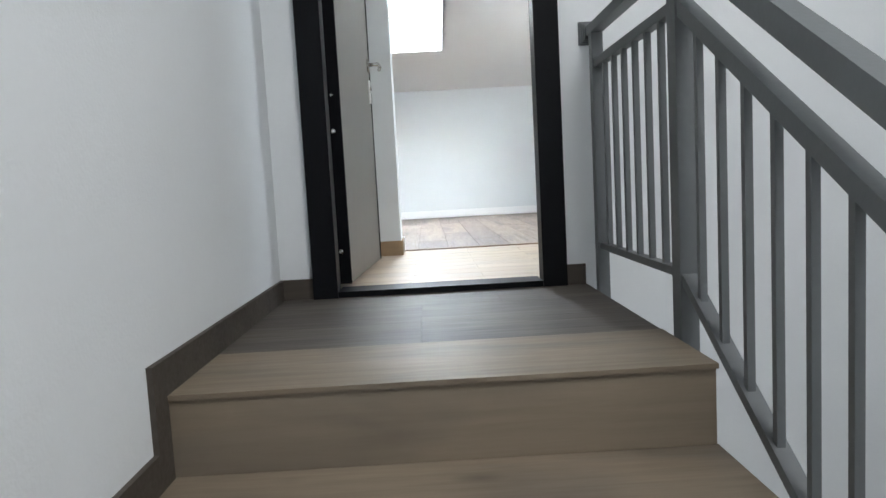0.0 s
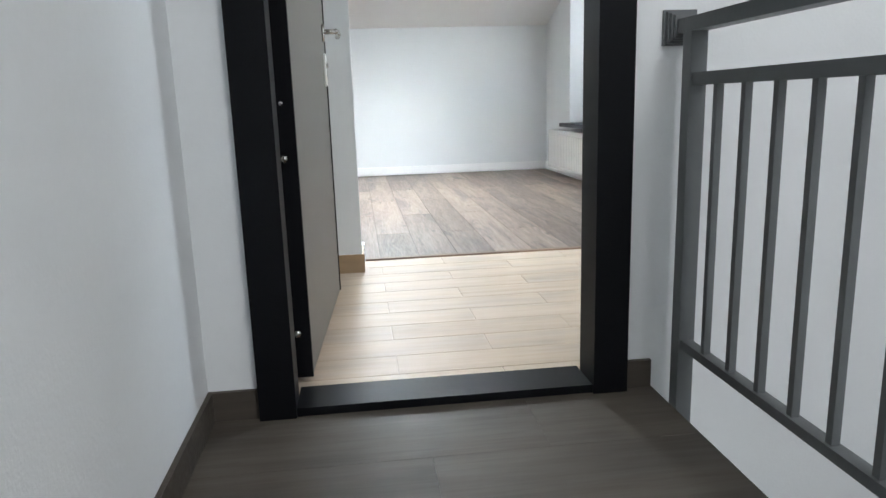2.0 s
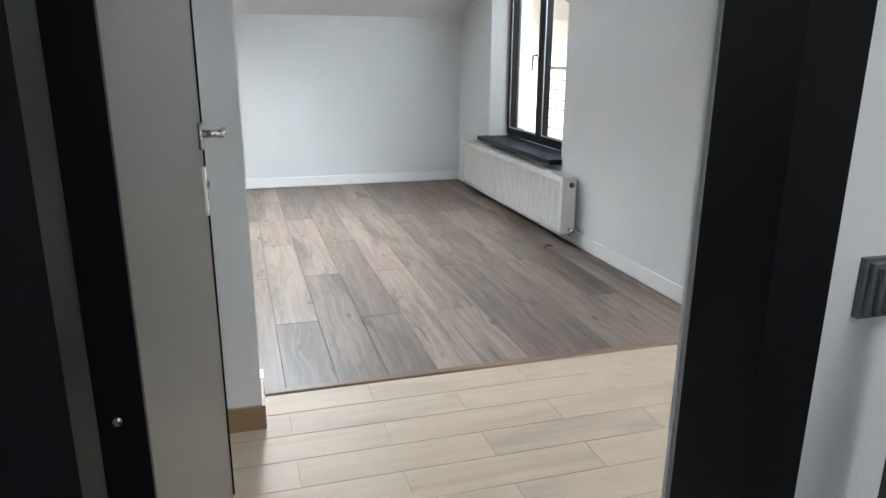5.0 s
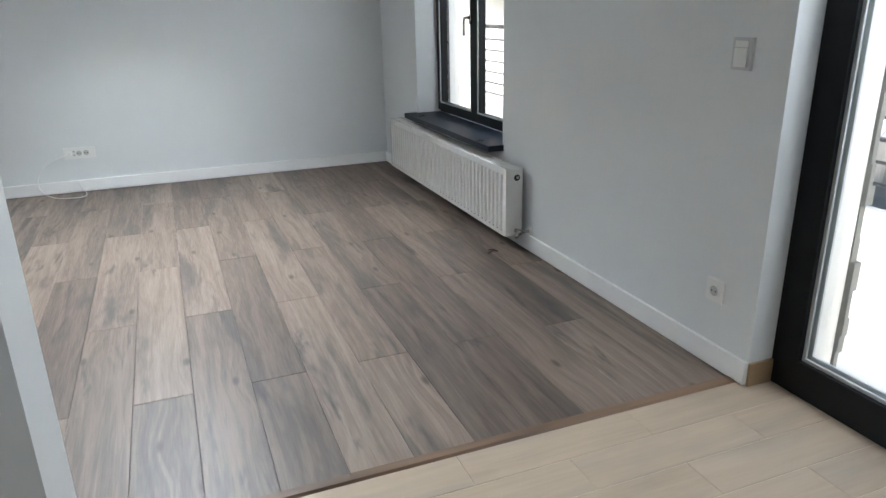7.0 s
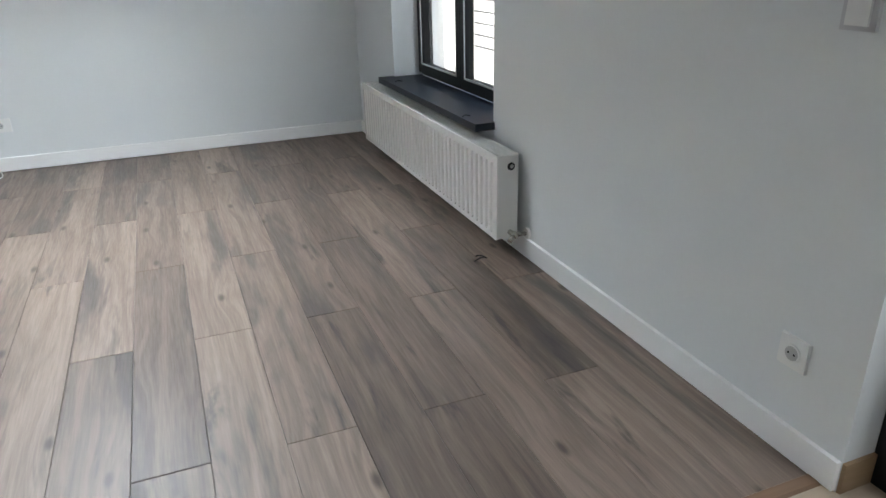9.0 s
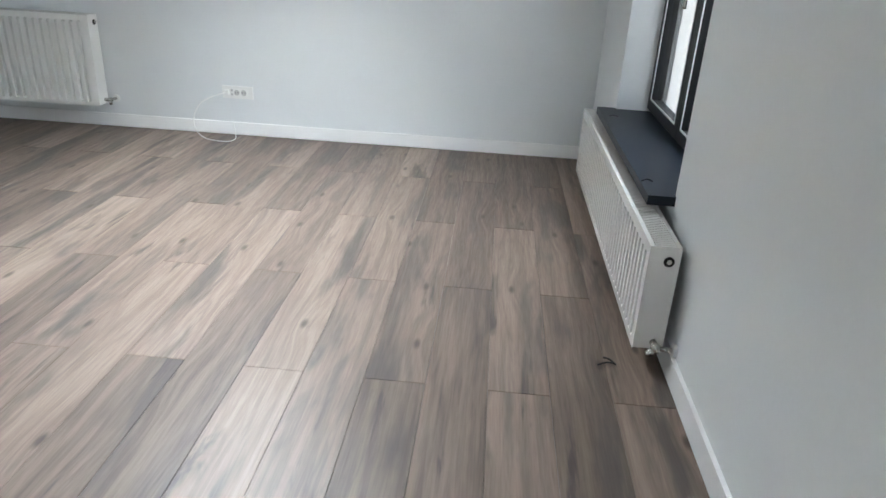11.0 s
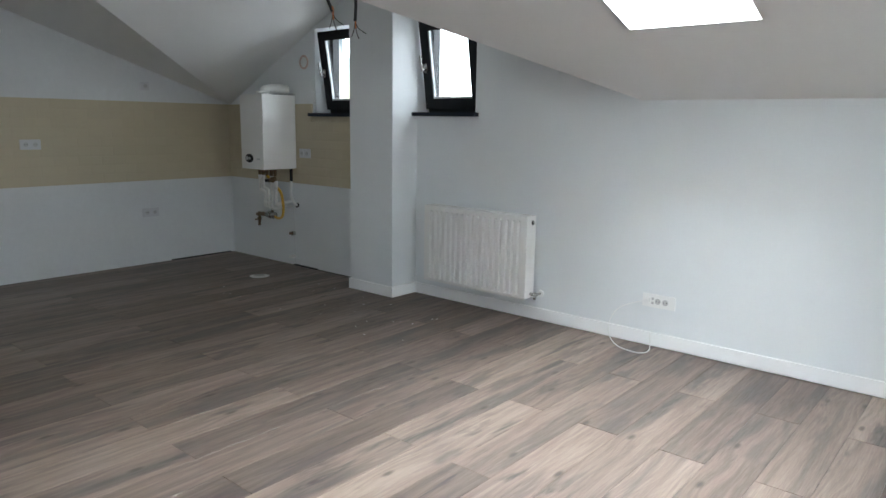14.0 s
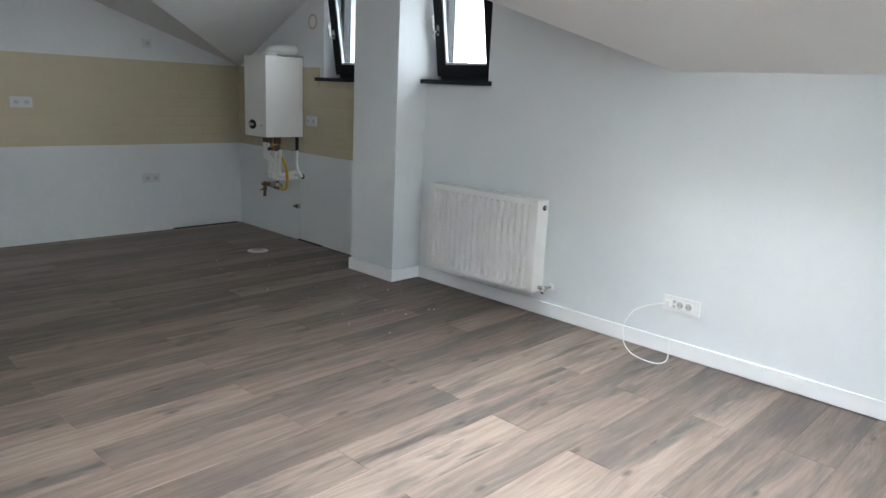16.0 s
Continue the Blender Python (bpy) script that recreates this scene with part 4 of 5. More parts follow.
# pipe stubs, vent opening, floor drain
st = thing("pipe_stub", "capped water pipe stub in the plastered wall", "pipe")
finish(Shape().rod((0, 0, 0), (0, -0.03, 0), 0.022, 14), "collar", CHROME, st)
finish(Shape().rod((0, -0.03, 0), (0, -0.055, 0.005), 0.013, 12), "cap", BRASS, st)
st.location = (-2.565, NY, 0.305)
st = thing("pipe_stub", "white plastic pipe stub low on the wall", "pipe")
finish(Shape().rod((0, 0, 0), (0.01, -0.07, 0), 0.015, 14), "pipe", PLASTIC, st)
st.location = (-2.56, NY, 0.085)
setting(finish(Shape().box(-2.568, -2.554, NY - 0.002, NY + 0.004, 0.02, 0.60), "trim_chase", RAW), "filled chase line in the plaster", "trim")
ve = thing("vent_opening", "round open vent hole with a terracotta rim", "vent")
s = Shape()
bmesh.ops.create_circle(s.bm, cap_ends=False, segments=28, radius=0.062, matrix=pose(0, -0.004, 0, 90))
outer = list(s.bm.verts)
bmesh.ops.create_circle(s.bm, cap_ends=False, segments=28, radius=0.045, matrix=pose(0, -0.004, 0, 90))
inner = [v for v in s.bm.verts if v not in outer]
bmesh.ops.bridge_loops(s.bm, edges=s.bm.edges[:])
ext = bmesh.ops.extrude_face_region(s.bm, geom=s.bm.faces[:])
bmesh.ops.translate(s.bm, vec=(0, 0.004, 0), verts=[g_ for g_ in ext["geom"] if isinstance(g_, bmesh.types.BMVert)])
finish(s, "rim", TERRA, ve)
finish(Shape().rod((0, -0.002, 0), (0, 0, 0), 0.046, 28), "cap", PLASTIC, ve)
ve.location = (-2.372, NY, 1.869)
dr = thing("floor_drain", "round white plastic pipe end in the floor", "drain")
s = Shape()
bmesh.ops.create_circle(s.bm, cap_ends=False, segments=28, radius=0.085)
bmesh.ops.create_circle(s.bm, cap_ends=False, segments=28, radius=0.045, matrix=pose(0, 0, 0.008))
bmesh.ops.bridge_loops(s.bm, edges=s.bm.edges[:])
finish(s, "flange", PLASTIC, dr)
finish(Shape().rod((0, 0, -0.004), (0, 0, 0.004), 0.046, 24), "opening", GREYPL, dr)
dr.location = (-2.385, 8.92, 0.002)


def ceiling_wire(x, y, z, bends):
    w = thing("ceiling_wire", "loose electric wires hanging from the ceiling", "cable", "loose ceiling wires")
    finish(Shape().tube([(0, 0, 0.02), (0.005, 0, -0.05), bends[0], bends[1]], 0.009, 8), "sheath", CABLE, w, True)
    s = Shape()
    e = Vector(bends[1])
    for dx, dy, dz in ((-0.05, 0.02, -0.075), (0.03, 0.0, -0.095), (0.075, 0.01, -0.07)):
        s.tube([e, e + Vector((dx * 0.3, dy * 0.3, dz * 0.55)), e + Vector((dx, dy, dz))], 0.0025, 5)
    finish(s, "strand", CABLE, w, True)
    s = Shape().tube([e + Vector((0, 0, 0.03)), e + Vector((0.004, 0, -0.01)), e + Vector((0.006, 0, -0.04))], 0.005, 6)
    finish(s, "copper_end", COPPER, w, True)
    w.location = (x, y, z)


ceiling_wire(-0.22, 8.09, 2.03, ((0.004, 0.0, -0.07), (-0.002, 0.0, -0.135)))
ceiling_wire(-0.36, 7.96, 2.095, ((0.03, 0.02, -0.08), (0.07, 0.03, -0.16)))

# small scraps on the laminate
for x, y, dx, dy in ((3.20, 6.93, 0.03, 0.010), (3.215, 6.95, 0.018, -0.02)):
    k = thing("hook", "small black metal hook lying under the radiator", "hook", "black hooks")
    finish(Shape().tube([(-dx, -dy, 0.004), (0, 0, 0.010), (dx, dy, 0.0035)], 0.0032, 6), "wire", CABLE, k)
    k.location = (x, y, 0)
for x, y, z in ((3.36, 8.42, WZ + 0.034), (3.33, 7.36, WZ + 0.034)):
    k = thing("hook", "small black metal hook on the window board", "hook", "black hooks")
    finish(Shape().tube([(-0.02, 0, 0.003), (0, 0.01, 0.007), (0.02, 0, 0.003)], 0.003, 6), "wire", CABLE, k)
    k.location = (x, y, z)
rnd = random.Random(4)
s = Shape()
for _ in range(34):
    x, y = rnd.uniform(-2.4, -0.2), rnd.uniform(8.3, 9.1)
    if -1.55 < x < -0.95 and y > 9.05:
        continue
    q = rnd.uniform(0.003, 0.007)
    s.box(x, x + q, y, y + q * 1.4, 0.001, 0.001 + q * 0.5)
tagged(finish(s, "plaster_crumbs", PLASTIC), "white plaster crumbs scattered on the laminate", "debris", "", "stuff")
# solid black strips paint the shade of the gap at the laminate's edge
setting(finish(Shape().box(-2.56, -2.22, NY - 0.022, NY - 0.002, 0.0005, 0.010).box(-2.22, -1.50, NY - 0.010, NY - 0.002, 0.0005, 0.004).box(KX + 0.002, KX + 0.022, 8.75, 9.40, 0.0005, 0.010), "trim_floor_gap", SLOT), "dark strip painted as the shaded gap between laminate and kitchen wall", "trim")

# ---- balcony and outdoors ----
GZ = -4.6
BE = 5.83
setting(finish(Shape().box(EX + 0.3, BE, 2.0, 12.58, -0.22, -0.02), "balcony_slab", SCREED), "pale screeded balcony floor", "balcony")
s = Shape().box(BX + 0.082, EX + 0.36, 5.305, 5.53, -0.02, 2.9)
setting(finish(s, "wall_outside_pier", RENDERX), "white rendered pier beside the balcony door", "wall")
rr = random.Random(7)
s = Shape()
z = -0.02
while z < 2.6:
    h = rr.uniform(0.06, 0.16)
    s.box(EX + 0.36, EX + 0.375 + rr.uniform(0, 0.02), 5.292 + rr.uniform(-0.012, 0.008), 5.53, z, z + h)
    z += h
setting(finish(s, "trim_pier_edge", MORTAR), "ragged grey mortar edge of the pier", "trim")
setting(finish(Shape().box(EX + 0.301, EX + 0.34, 5.53, WY0, -0.02, 2.9).box(EX + 0.301, EX + 0.34, WY1, 10.4, -0.02, 2.9).box(EX + 0.301, EX + 0.34, WY0, WY1, -0.02, WZ).box(EX + 0.301, EX + 0.34, 2.0, 4.35, -0.02, 2.9), "wall_outside", RENDERX), "white rendered outside wall on the balcony", "wall")

BRAIL = material("dark_grey_rail_paint", (0.045, 0.048, 0.052), 0.5, grain=0.1, scale=50, bump=0.12, bump_scale=90, dirt=0.1)
br = thing("balcony_railing", "dark grey steel balcony railing with horizontal bars", "railing")
PXX, POST = BE - 0.10, (2.95, 4.5, 6.03, 7.56, 9.09, 10.62)
for y in POST:
    finish(Shape().box(PXX - 0.025, PXX + 0.025, y - 0.025, y + 0.025, -0.02, 0.905).bevel(0.004, 1), "post", BRAIL, br)
    q = Shape()
    for k in range(3):
        r = 0.065 - 0.012 * k
        q.box(PXX - r, PXX + r, y - r, y + r, -0.02 + 0.016 * k, -0.02 + 0.016 * (k + 1))
    finish(q, "foot", BRAIL, br)
    finish(Shape().tube([(PXX, y, 0.90), (PXX, y, 0.915), (PXX, y + 0.03, 0.945), (PXX, y + 0.03, 0.98)], 0.008, 8), "neck", BRAIL, br, True)
for k in range(6):
    z = 0.155 + 0.137 * k
    finish(Shape().rod((PXX, 2.6, z), (PXX, 12.55, z), 0.011, 8), "bar", BRAIL, br)
finish(Shape().rod((PXX, 2.6, 1.0), (PXX, 12.55, 1.0), 0.026, 12), "handrail", BRAIL, br)

GROUND = material("dusty_ground", (0.17, 0.16, 0.13), 0.95, grain=0.2, scale=3, bump=0.3, dirt=0.3)
SEAM = material("dull_seam_metal", (0.22, 0.19, 0.17), 0.8, grain=0.2)
TIN = material("galvanised_sheet", (0.66, 0.69, 0.71), 0.5, 0.2, grain=0.12, scale=6, dirt=0.2, spread=0.14)
RUST = material("rusty_sheet", (0.40, 0.22, 0.13), 0.8, grain=0.25, scale=8, dirt=0.25, spread=0.16)
TANROOF = material("faded_fibre_sheet", (0.48, 0.40, 0.30), 0.9, grain=0.2, scale=6, dirt=0.25, spread=0.1)
GREEN = material("flaking_green_paint", (0.055, 0.26, 0.21), 0.8, grain=0.35, scale=9, bump=0.3, dirt=0.3, spread=0.15)
GREYWOOD = material("weathered_boards", (0.29, 0.28, 0.265), 0.9, grain=0.3, scale=18, bump=0.4, dirt=0.2, stretch=(1, 1, 0.08), spread=0.1)
FACADE = material("white_facade", (0.74, 0.75, 0.76), 0.9, grain=0.04, scale=20, dirt=0.06)
BRICK = material("brown_brickwork", (0.32, 0.19, 0.12), 0.9, grain=0.2, scale=20, dirt=0.2)
WINDARK = material("dark_window_glass", (0.05, 0.06, 0.065), 0.08, grain=0.05)
WINFR = material("white_window_frame", (0.7, 0.7, 0.7), 0.5, grain=0.03)
REDCAR = material("red_car_paint", (0.55, 0.03, 0.025), 0.2, grain=0.02)
WHITECAR = material("white_car_paint", (0.78, 0.78, 0.78), 0.2, grain=0.02)
TYRE = material("black_rubber", (0.02, 0.02, 0.02), 0.8, grain=0.1)
BARK = material("grey_bark", (0.12, 0.095, 0.07), 0.9, grain=0.3, scale=12, bump=0.5)
LEAVES = [material("foliage_dark", (0.035, 0.075, 0.022), 0.6, grain=0.3, scale=6), material("foliage_mid", (0.065, 0.125, 0.035), 0.6, grain=0.3, scale=6)]
ORANGE = material("orange_awning", (0.6, 0.17, 0.07), 0.7, grain=0.08)
WOODCLAD = material("warm_timber_soffit", (0.50, 0.31, 0.15), 0.6, grain=0.15, scale=20, stretch=(1, 0.1, 1), spread=0.1)

setting(finish(Shape().box(-600, 600, -600, 600, GZ - 0.3, GZ), "ground", GROUND), "dusty grey-brown yard and ground", "ground")
setting(finish(Shape().box(KX - 0.6, EX + 0.28, -1.5, NY + 0.3, GZ, -2.76), "wall_storeys_below", RENDERX), "white rendered storeys below the flat", "wall")


def sheet_roof(parent, p00, p10, p11, p01, nx, ny, mat_of):
    """A roof of separate overlapping sheets with standing ribs between four corners."""
    p00, p10, p11, p01 = map(Vector, (p00, p10, p11, p01))

    def at(u, v):
        return p00 * (1 - u) * (1 - v) + p10 * u * (1 - v) + p11 * u * v + p01 * (1 - u) * v

    n = (p10 - p00).cross(p01 - p00).normalized()
    if n.z < 0:
        n = -n
    for i in range(nx):
        for j in range(ny):
            lift = n * (0.02 + 0.012 * ((i + j) % 2))
            u0, u1, v0, v1 = i / nx, (i + 1) / nx - 0.002, j / ny, (j + 1) / ny + 0.006
            s_ = Shape().prism([at(u0, v0) + lift, at(u1, v0) + lift, at(u1, v1) + lift, at(u0, v1) + lift], n * 0.01)
            finish(s_, "roof_sheet", mat_of(i, j), parent)
        a, b = at(i / nx, 0), at(i / nx, 1)
        finish(Shape().rod(a + n * 0.05, b + n * 0.05, 0.014, 6), "seam", SEAM, parent)


def shed(label, corners, z_eave, z_ridge, mats, wall_mat, panels, roof):
    """A low shed: walls of upright boards or panels, and a gable roof of sheets. corners: four plan points; the ridge runs between the middles of sides 0-3 and 1-2."""
    h = thing("shed", label, "shed", "old sheds in the yard")
    c_ = [Vector((*p, 0)) for p in corners]
    for k in range(4):
        a, b = c_[k], c_[(k + 1) % 4]
        n = panels if wall_mat[k % len(wall_mat)] != GREEN else 5
        for i in range(n):
            p, q = a.lerp(b, i / n), a.lerp(b, (i + 0.97) / n)
            nv = Vector((-(q - p).y, (q - p).x, 0)).normalized() * 0.05
            finish(Shape().prism([p + Vector((0, 0, GZ)), q + Vector((0, 0, GZ)), q + Vector((0, 0, z_eave)), p + Vector((0, 0, z_eave))], nv), "wall_board", wall_mat[k % len(wall_mat)], h)
    m0, m1 = (c_[0] + c_[3]) / 2, (c_[1] + c_[2]) / 2
    up = Vector((0, 0, 1))
    sheet_roof(h, c_[0] + up * z_eave, c_[1] + up * z_eave, m1 + up * z_ridge, m0 + up * z_ridge, roof[0], roof[1], mats)
    sheet_roof(h, c_[3] + up * z_eave, c_[2] + up * z_eave, m1 + up * z_ridge, m0 + up * z_ridge, roof[0], roof[1], mats)
    for a, b, m_ in ((c_[0], c_[3], m0), (c_[1], c_[2], m1)):
        finish(Shape().prism([a + up * z_eave, b + up * z_eave, m_ + up * z_ridge], (b - a).cross(up).normalized() * 0.05), "gable", GREYWOOD, h)
    return h


shed("low shed with green flaking walls and a patched sheet roof", ((17.4, 11.7), (20.6, 16.6), (28.2, 13.6), (25.0, 8.9)), -2.75, -1.85, lambda i, j: RUST if j == 2 else TIN, (GREEN, GREYWOOD, GREYWOOD, GREYWOOD), 22, (9, 3))
shed("grey timber shed with a faded patched roof", ((25.5, 15.4), (22.3, 21.5), (29.5, 24.5), (32.5, 18.0)), -3.1, -1.95, lambda i, j: (TANROOF, TIN, TIN, RUST, TIN)[(i * 3 + j * 2) % 5], (GREYWOOD,), 16, (6, 3))
shed("old shed with a tan fibre sheet roof", ((28.6, 13.9), (37.0, 11.0), (38.5, 15.5), (31.0, 18.2)), -3.0, -2.1, lambda i, j: (TANROOF, TANROOF, TIN)[(i + 2 * j) % 3], (GREYWOOD,), 16, (7, 3))


def house(label, x, y, rz, w, d, h, cols, rows, awning):
    o = thing("apartment_house", label, "house")
    finish(Shape().box(-w / 2, w / 2, 0, d, 0, h), "wall", FACADE, o)
    finish(Shape().box(-w / 2 - 0.3, w / 2 + 0.3, -0.3, d + 0.3, h, h + 0.25), "roof", GREYWOOD, o)
    for i in range(cols):
        for j in range(rows):
            cx, z0 = -w / 2 + (i + 0.5) * w / cols, 1.0 + j * 2.9
            a = 0.62 if (i + j) % 3 else 0.85
            finish(Shape().box(cx - a, cx + a, -0.03, 0.05, z0, z0 + 1.35), "window_glass", WINDARK, o)
            finish(Shape().box(cx - a - 0.08, cx - a, -0.06, 0.02, z0 - 0.06, z0 + 1.42).box(cx + a, cx + a + 0.08, -0.06, 0.02, z0 - 0.06, z0 + 1.42).box(cx - a, cx + a, -0.06, 0.02, z0 + 1.35, z0 + 1.42).box(cx - a, cx + a, -0.14, 0.02, z0 - 0.08, z0).box(cx - 0.04, cx + 0.04, -0.06, -0.031, z0, z0 + 1.35), "window_frame", WINFR, o)
    finish(Shape().rod((-w / 4, -0.08, 0), (-w / 4, -0.08, h), 0.06, 10), "downpipe", GREYPL, o)
    if awning:
        finish(Shape().prism([(2.0, -0.02, 6.3), (2.0, -0.9, 5.8), (2.0, -0.9, 5.7), (2.0, -0.02, 6.2)], (2.6, 0, 0)), "awning", ORANGE, o)
    o.matrix_basis = pose(x, y, GZ, 0, 0, rz)
    return o


house("white apartment house with dark windows", 46.5, 17.8, -72, 17, 9, 12.5, 5, 4, True)


def tree(x, y, h, spread, n, seed):
    o = thing("tree", "leafy green tree in the yard", "tree", "yard trees")
    r_ = random.Random(seed)
    s_ = Shape().rod((0, 0, 0), (0.1, 0.05, h * 0.55), 0.16, 8, 0.09)
    tips = []
    for k in range(8):
        a = k * 0.9 + r_.uniform(-0.3, 0.3)
        p = Vector((0.1, 0.05, h * r_.uniform(0.35, 0.55)))
        q = p + Vector((math.cos(a) * spread * r_.uniform(0.4, 0.8), math.sin(a) * spread * r_.uniform(0.4, 0.8), h * r_.uniform(0.12, 0.42)))
        s_.rod(p, q, 0.06, 6, 0.02)
        tips.append(q)
    finish(s_, "trunk", BARK, o)
    for half in range(2):
        verts, faces = [], []
        for _ in range(n // 2):
            t_ = r_.choice(tips)
            c_ = t_ + Vector((r_.gauss(0, 0.33) * spread, r_.gauss(0, 0.33) * spread, r_.gauss(0, 0.13) * h))
            u = Vector((r_.gauss(0, 1), r_.gauss(0, 1), r_.gauss(0, 1))).normalized()
            v = u.orthogonal().normalized()
            l, w_ = r_.uniform(0.12, 0.26), r_.uniform(0.07, 0.14)
            i = len(verts)
            verts += [c_ - u * l, c_ + v * w_, c_ + u * l, c_ - v * w_]
            faces.append((i, i + 1, i + 2, i + 3))
        me = bpy.data.meshes.new("leaves")
        me.from_pydata(verts, [], faces)
        me.materials.append(LEAVES[half])
        ob = new("leaves", me)
        ob.parent = o
        ob["kind"] = "stuff"
    o.location = (x, y, GZ)


tree(35.3, 22.3, 7.5, 2.3, 9000, 1)
tree(34.0, 26.5, 9.0, 2.8, 9000, 2)
tree(27.0, 27.0, 7.2, 2.6, 4200, 3)
tree(40.0, 16.2, 3.0, 1.6, 2600, 5)
tree(21.6, 9.3, 1.5, 0.6, 900, 6)


def car(label, mat, m):
    o = thing("car", label, "car", "parked cars")
    prof = [(-2.0, 0.35), (-2.05, 0.75), (-1.85, 0.92), (-1.1, 1.0), (-0.45, 1.42), (0.75, 1.45), (1.5, 1.02), (1.95, 0.95), (2.05, 0.6), (2.0, 0.35)]
    finish(Shape().prism([(x, -0.82, z) for x, z in prof], (0, 1.64, 0)).bevel(0.09, 3), "body", mat, o, True)
    gl = [(-0.98, 1.02), (-0.42, 1.36), (0.72, 1.39), (1.32, 1.04)]
    finish(Shape().prism([(x, -0.832, z) for x, z in gl], (0, 1.664, 0)), "side_windows", WINDARK, o)
    finish(Shape().prism([(-1.12, -0.65, 1.02), (-0.5, -0.6, 1.42), (-0.5, 0.6, 1.42), (-1.12, 0.65, 1.02)], (-0.02, 0, 0.03)), "windscreen", WINDARK, o)
    for x in (-1.25, 1.25):
        for y in (-0.78, 0.6):
            finish(Shape().rod((x, y, 0.31), (x, y + 0.18, 0.31), 0.31, 20), "wheel", TYRE, o)
    for y in (-0.6, 0.6):
        finish(Shape().ball((-1.98, y, 0.74), 0.12, 10, (0.5, 1.3, 0.7)), "headlamp", PLASTIC, o, True)
    o.matrix_basis = m


car("white parked car in the yard", WHITECAR, pose(16.7, 9.5, GZ, 0, 0, -20))
car("red parked car in the yard", REDCAR, pose(20.2, 9.55, GZ, 0, 0, -20))
# loose overhead cables
oc = thing("overhead_cable", "dark overhead cables across the yard", "cable")
for k in range(3):
    finish(Shape().tube([(6.05, 12.7, 1.5 - 0.2 * k), (24.0, 14.0 + 0.4 * k, -0.1 - 0.2 * k), (46.6, 17.4 + k, 1.9 - 0.2 * k)], 0.012, 5), "strand", CABLE, oc)

# timber-clad eave of the wing beyond the balcony
ev = thing("timber_eave", "warm timber-clad roof eave beyond the balcony", "roof")
for k in range(12):
    y = 10.9 + 0.14 * k
    finish(Shape().prism([(3.75, y, 3.1), (6.3, y, 1.75), (6.3, y + 0.134, 1.75), (3.75, y + 0.134, 3.1)], (0.0, 0, 0.03)), "board", WOODCLAD, ev)
finish(Shape().box(6.3, 6.34, 10.85, 12.6, 1.68, 1.92), "fascia", WINFR, ev)
finish(Shape().prism([(3.75, 12.58, -0.2), (6.1, 12.58, -0.2), (6.1, 12.58, 1.85), (3.75, 12.58, 3.08)], (0, 0.2, 0)), "side_wall", RENDERX, ev)

# ---- pieces of walls and floors ----
floor_ob = bpy.data.objects["floor"]
PW, PL = 0.196, 1.378
plank_mesh = {}


def plank(x0, x1, y0, y1, parent, mat, name, gap, top=0.0, thick=0.009, holder=plank_mesh):
    """A board or tile with its edges eased; alike ones share a mesh."""
    key = (name, round(x1 - x0, 3), round(y1 - y0, 3))
    if key not in holder:
        hx, hy = (x1 - x0) / 2 - gap, (y1 - y0) / 2 - 0.0009
        s_ = Shape()
        e = 0.0012
        lo = [s_.bm.verts.new((sx * hx, sy * hy, -thick)) for sx, sy in ((-1, -1), (1, -1), (1, 1), (-1, 1))]
        mi = [s_.bm.verts.new((sx * hx, sy * hy, -e)) for sx, sy in ((-1, -1), (1, -1), (1, 1), (-1, 1))]
        hi = [s_.bm.verts.new((sx * (hx - e), sy * (hy - e), 0)) for sx, sy in ((-1, -1), (1, -1), (1, 1), (-1, 1))]
        for a, b in ((lo, mi), (mi, hi)):
            for k in range(4):
                s_.bm.faces.new((a[k], a[(k + 1) % 4], b[(k + 1) % 4], b[k]))
        s_.bm.faces.new(hi)
        me = bpy.data.meshes.new(name)
        bmesh.ops.recalc_face_normals(s_.bm, faces=s_.bm.faces)
        s_.bm.to_mesh(me)
        s_.bm.free()
        me.materials.append(mat)
        holder[key] = me
    ob = new(name, holder[key])
    ob.parent = parent
    ob.location = ((x0 + x1) / 2, (y0 + y1) / 2, top)
    return ob


for c_ in range(36):
    x0, x1 = max(3.393 - PW * (c_ + 1), KX), min(3.393 - PW * c_, EX)
    if x1 - x0 < 0.01:
        continue
    start = 6.716 + 0.003 * c_ + (PL / 2 if c_ % 2 else 0.0) - 3 * PL
    for k in range(8):
        y0, y1 = max(start + k * PL, PY1 - 0.01), min(start + (k + 1) * PL, NY - 0.004)
        if y1 - y0 > 0.01:
            plank(x0, x1, y0, y1, floor_ob, LAMINATE, "plank", 0.0004)

TW, TL = 0.148, 0.60
for r_ in range(0, 12):
    y1 = PY1 - 0.03 - TW * r_
    y0 = max(y1 - TW, DY + 0.116)
    if y1 - y0 < 0.02:
        continue
    for k in range(-3, 4):
        x0 = 1.43 + TL * k + (0.3 if r_ % 2 == 0 else 0.0)
        a, b = max(x0, 0.25), min(x0 + TL, EX + 0.104)
        if b - a > 0.02:
            plank(a, b, y0, y1, hall_floor, TILEW, "floor_tile", 0.0003)

# glazed tile band of the kitchen: bevelled bricks
TH, TWW = 0.08, 0.20
band_w = bpy.data.objects["wall_west"]
band_n = bpy.data.objects["wall_north"]


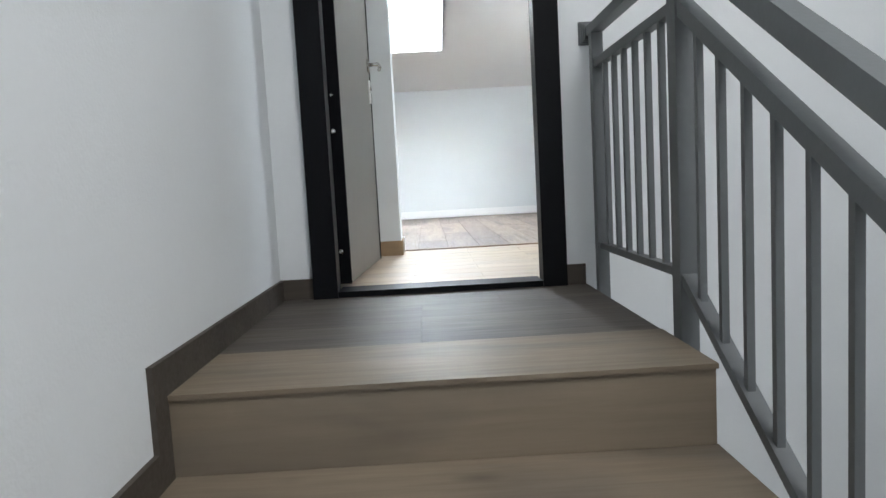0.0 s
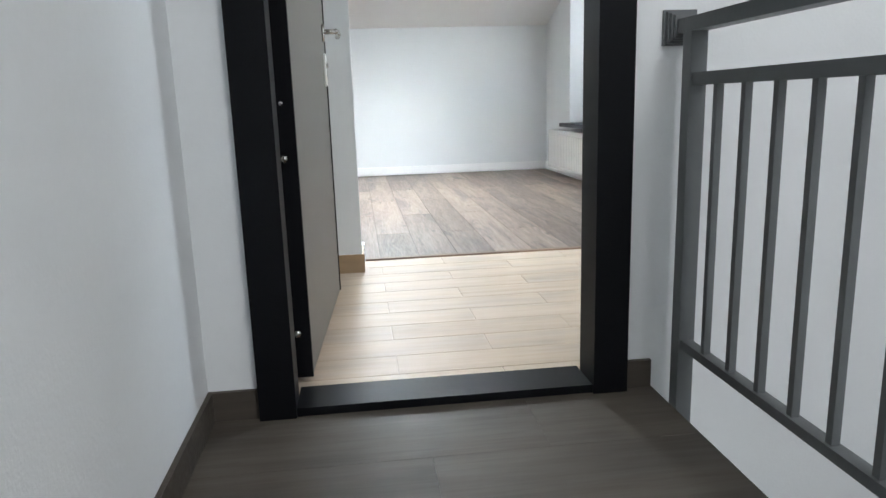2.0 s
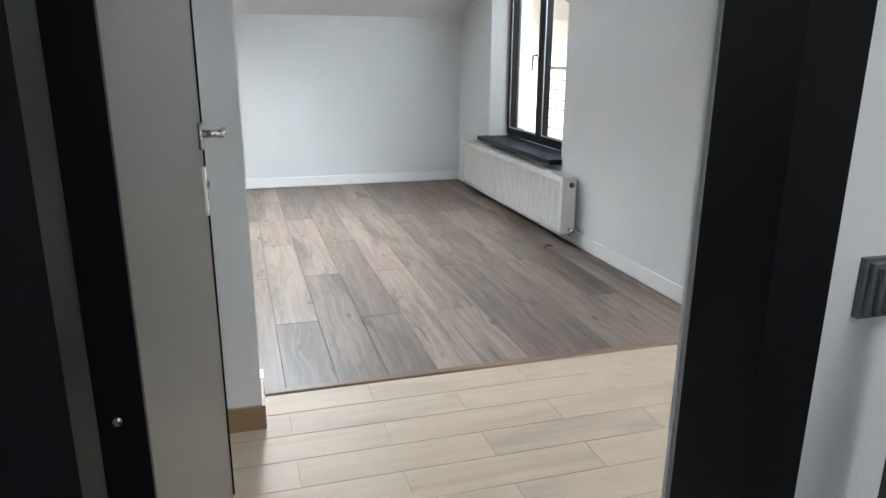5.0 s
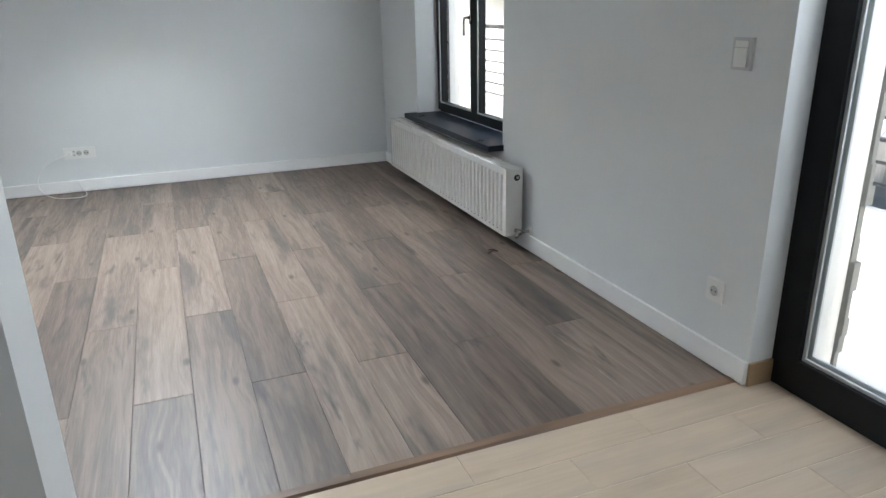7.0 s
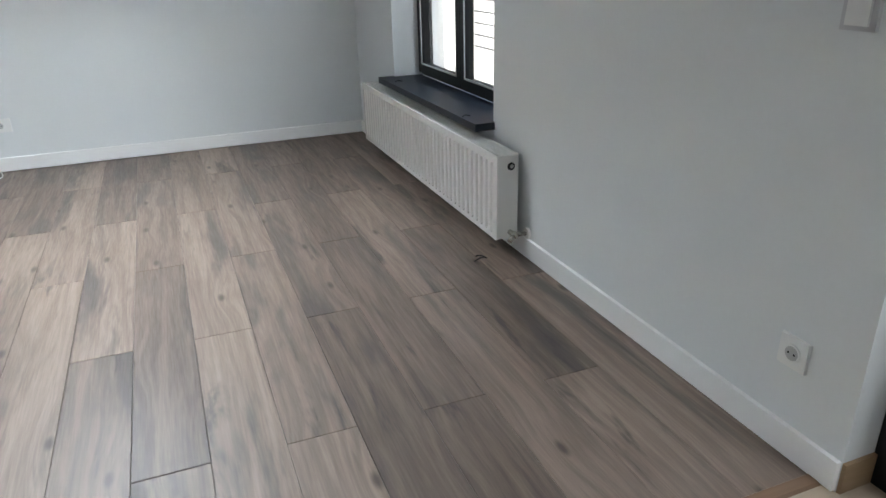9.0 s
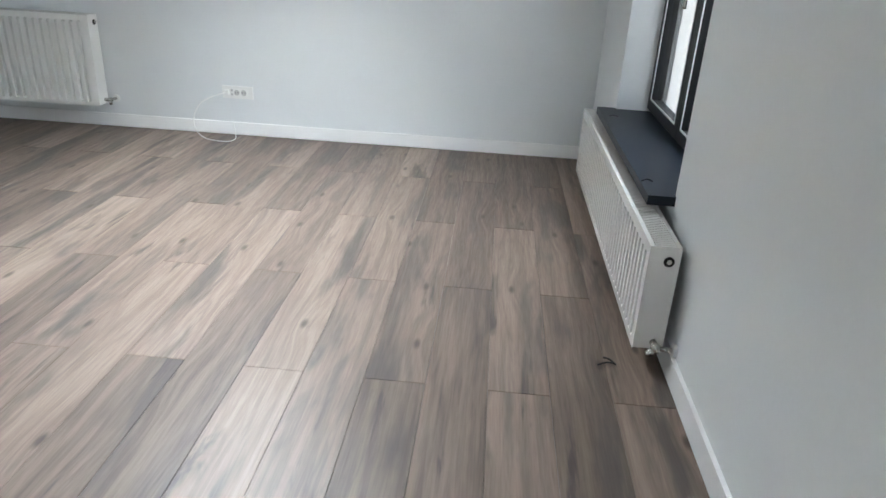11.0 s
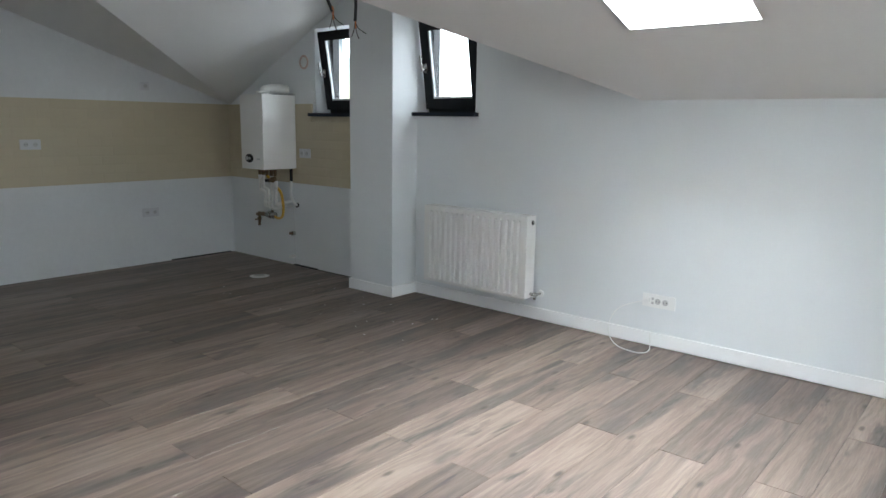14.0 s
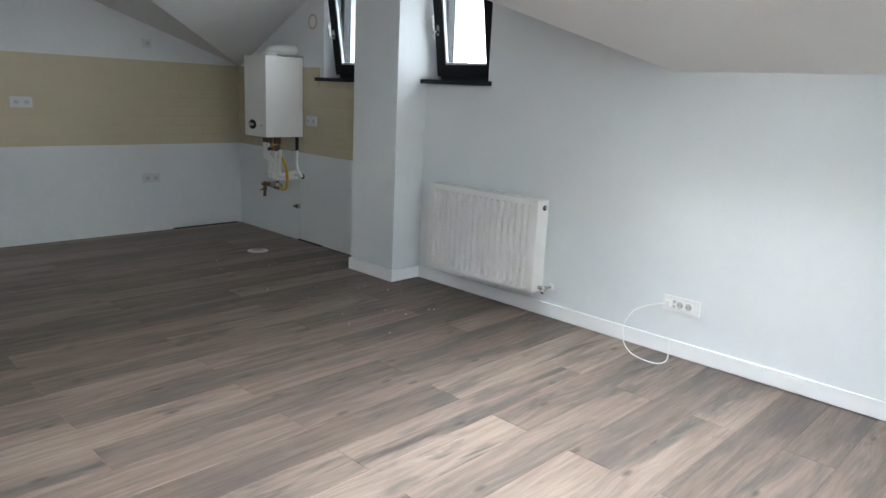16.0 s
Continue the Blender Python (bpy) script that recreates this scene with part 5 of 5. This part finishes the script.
def bevel_tile(w, h):
    key = ("wall_tile", round(w, 3), round(h, 3))
    if key not in plank_mesh:
        s_ = Shape()
        bw = 0.007
        r0 = [s_.bm.verts.new(p) for p in ((-w / 2, 0, -h / 2), (w / 2, 0, -h / 2), (w / 2, 0, h / 2), (-w / 2, 0, h / 2))]
        r1 = [s_.bm.verts.new((p[0], -0.0064, p[2])) for p in (v.co for v in r0)]
        r2 = [s_.bm.verts.new((p[0] - math.copysign(bw, p[0]), -0.0072, p[2] - math.copysign(bw, p[2]))) for p in (v.co for v in r0)]
        r3 = [s_.bm.verts.new((p[0] - math.copysign(2 * bw, p[0]), -0.0075, p[2] - math.copysign(2 * bw, p[2]))) for p in (v.co for v in r0)]
        for a, b in ((r0, r1), (r1, r2), (r2, r3)):
            for k in range(4):
                s_.bm.faces.new((a[k], a[(k + 1) % 4], b[(k + 1) % 4], b[k]))
        s_.bm.faces.new(r3)
        bmesh.ops.recalc_face_normals(s_.bm, faces=s_.bm.faces)
        me = bpy.data.meshes.new("wall_tile")
        s_.bm.to_mesh(me)
        s_.bm.free()
        me.materials.append(BEIGE)
        plank_mesh[key] = me
    return plank_mesh[key]


setting(finish(Shape().box(KX, KX + 0.004, 6.35, NY, 0.785, 1.505).box(KX + 0.004, RX - 0.905, NY - 0.004, NY, 0.785, 1.505).box(RX - 0.905, -1.474, NY - 0.004, NY, 0.785, 1.394), "trim_tile_bed", GROUT), "pale grout bed behind the kitchen tiles", "trim")
for j in range(9):
    z = 0.785 + TH * (j + 0.5)
    for k in range(-1, 17):
        a = 6.35 + TWW * k + (0.1 if j % 2 else 0.0)
        b = min(a + TWW, NY - 0.006)
        a = max(a, 6.35)
        if b - a > 0.03:
            o = new("wall_tile", bevel_tile(b - a - 0.0003, TH - 0.0003))
            o.parent, o.matrix_basis = band_w, pose(KX + 0.004, (a + b) / 2, z, 0, 0, 90)
    for k in range(-1, 12):
        a = KX + 0.006 + TWW * k + (0.1 if j % 2 else 0.0)
        lim = -1.474 if z + TH / 2 < 1.395 else RX - 0.905
        b = min(a + TWW, lim)
        a = max(a, KX + 0.006)
        if b - a > 0.03:
            o = new("wall_tile", bevel_tile(b - a - 0.0003, TH - 0.0003))
            o.parent, o.matrix_basis = band_n, pose((a + b) / 2, NY - 0.004, z)
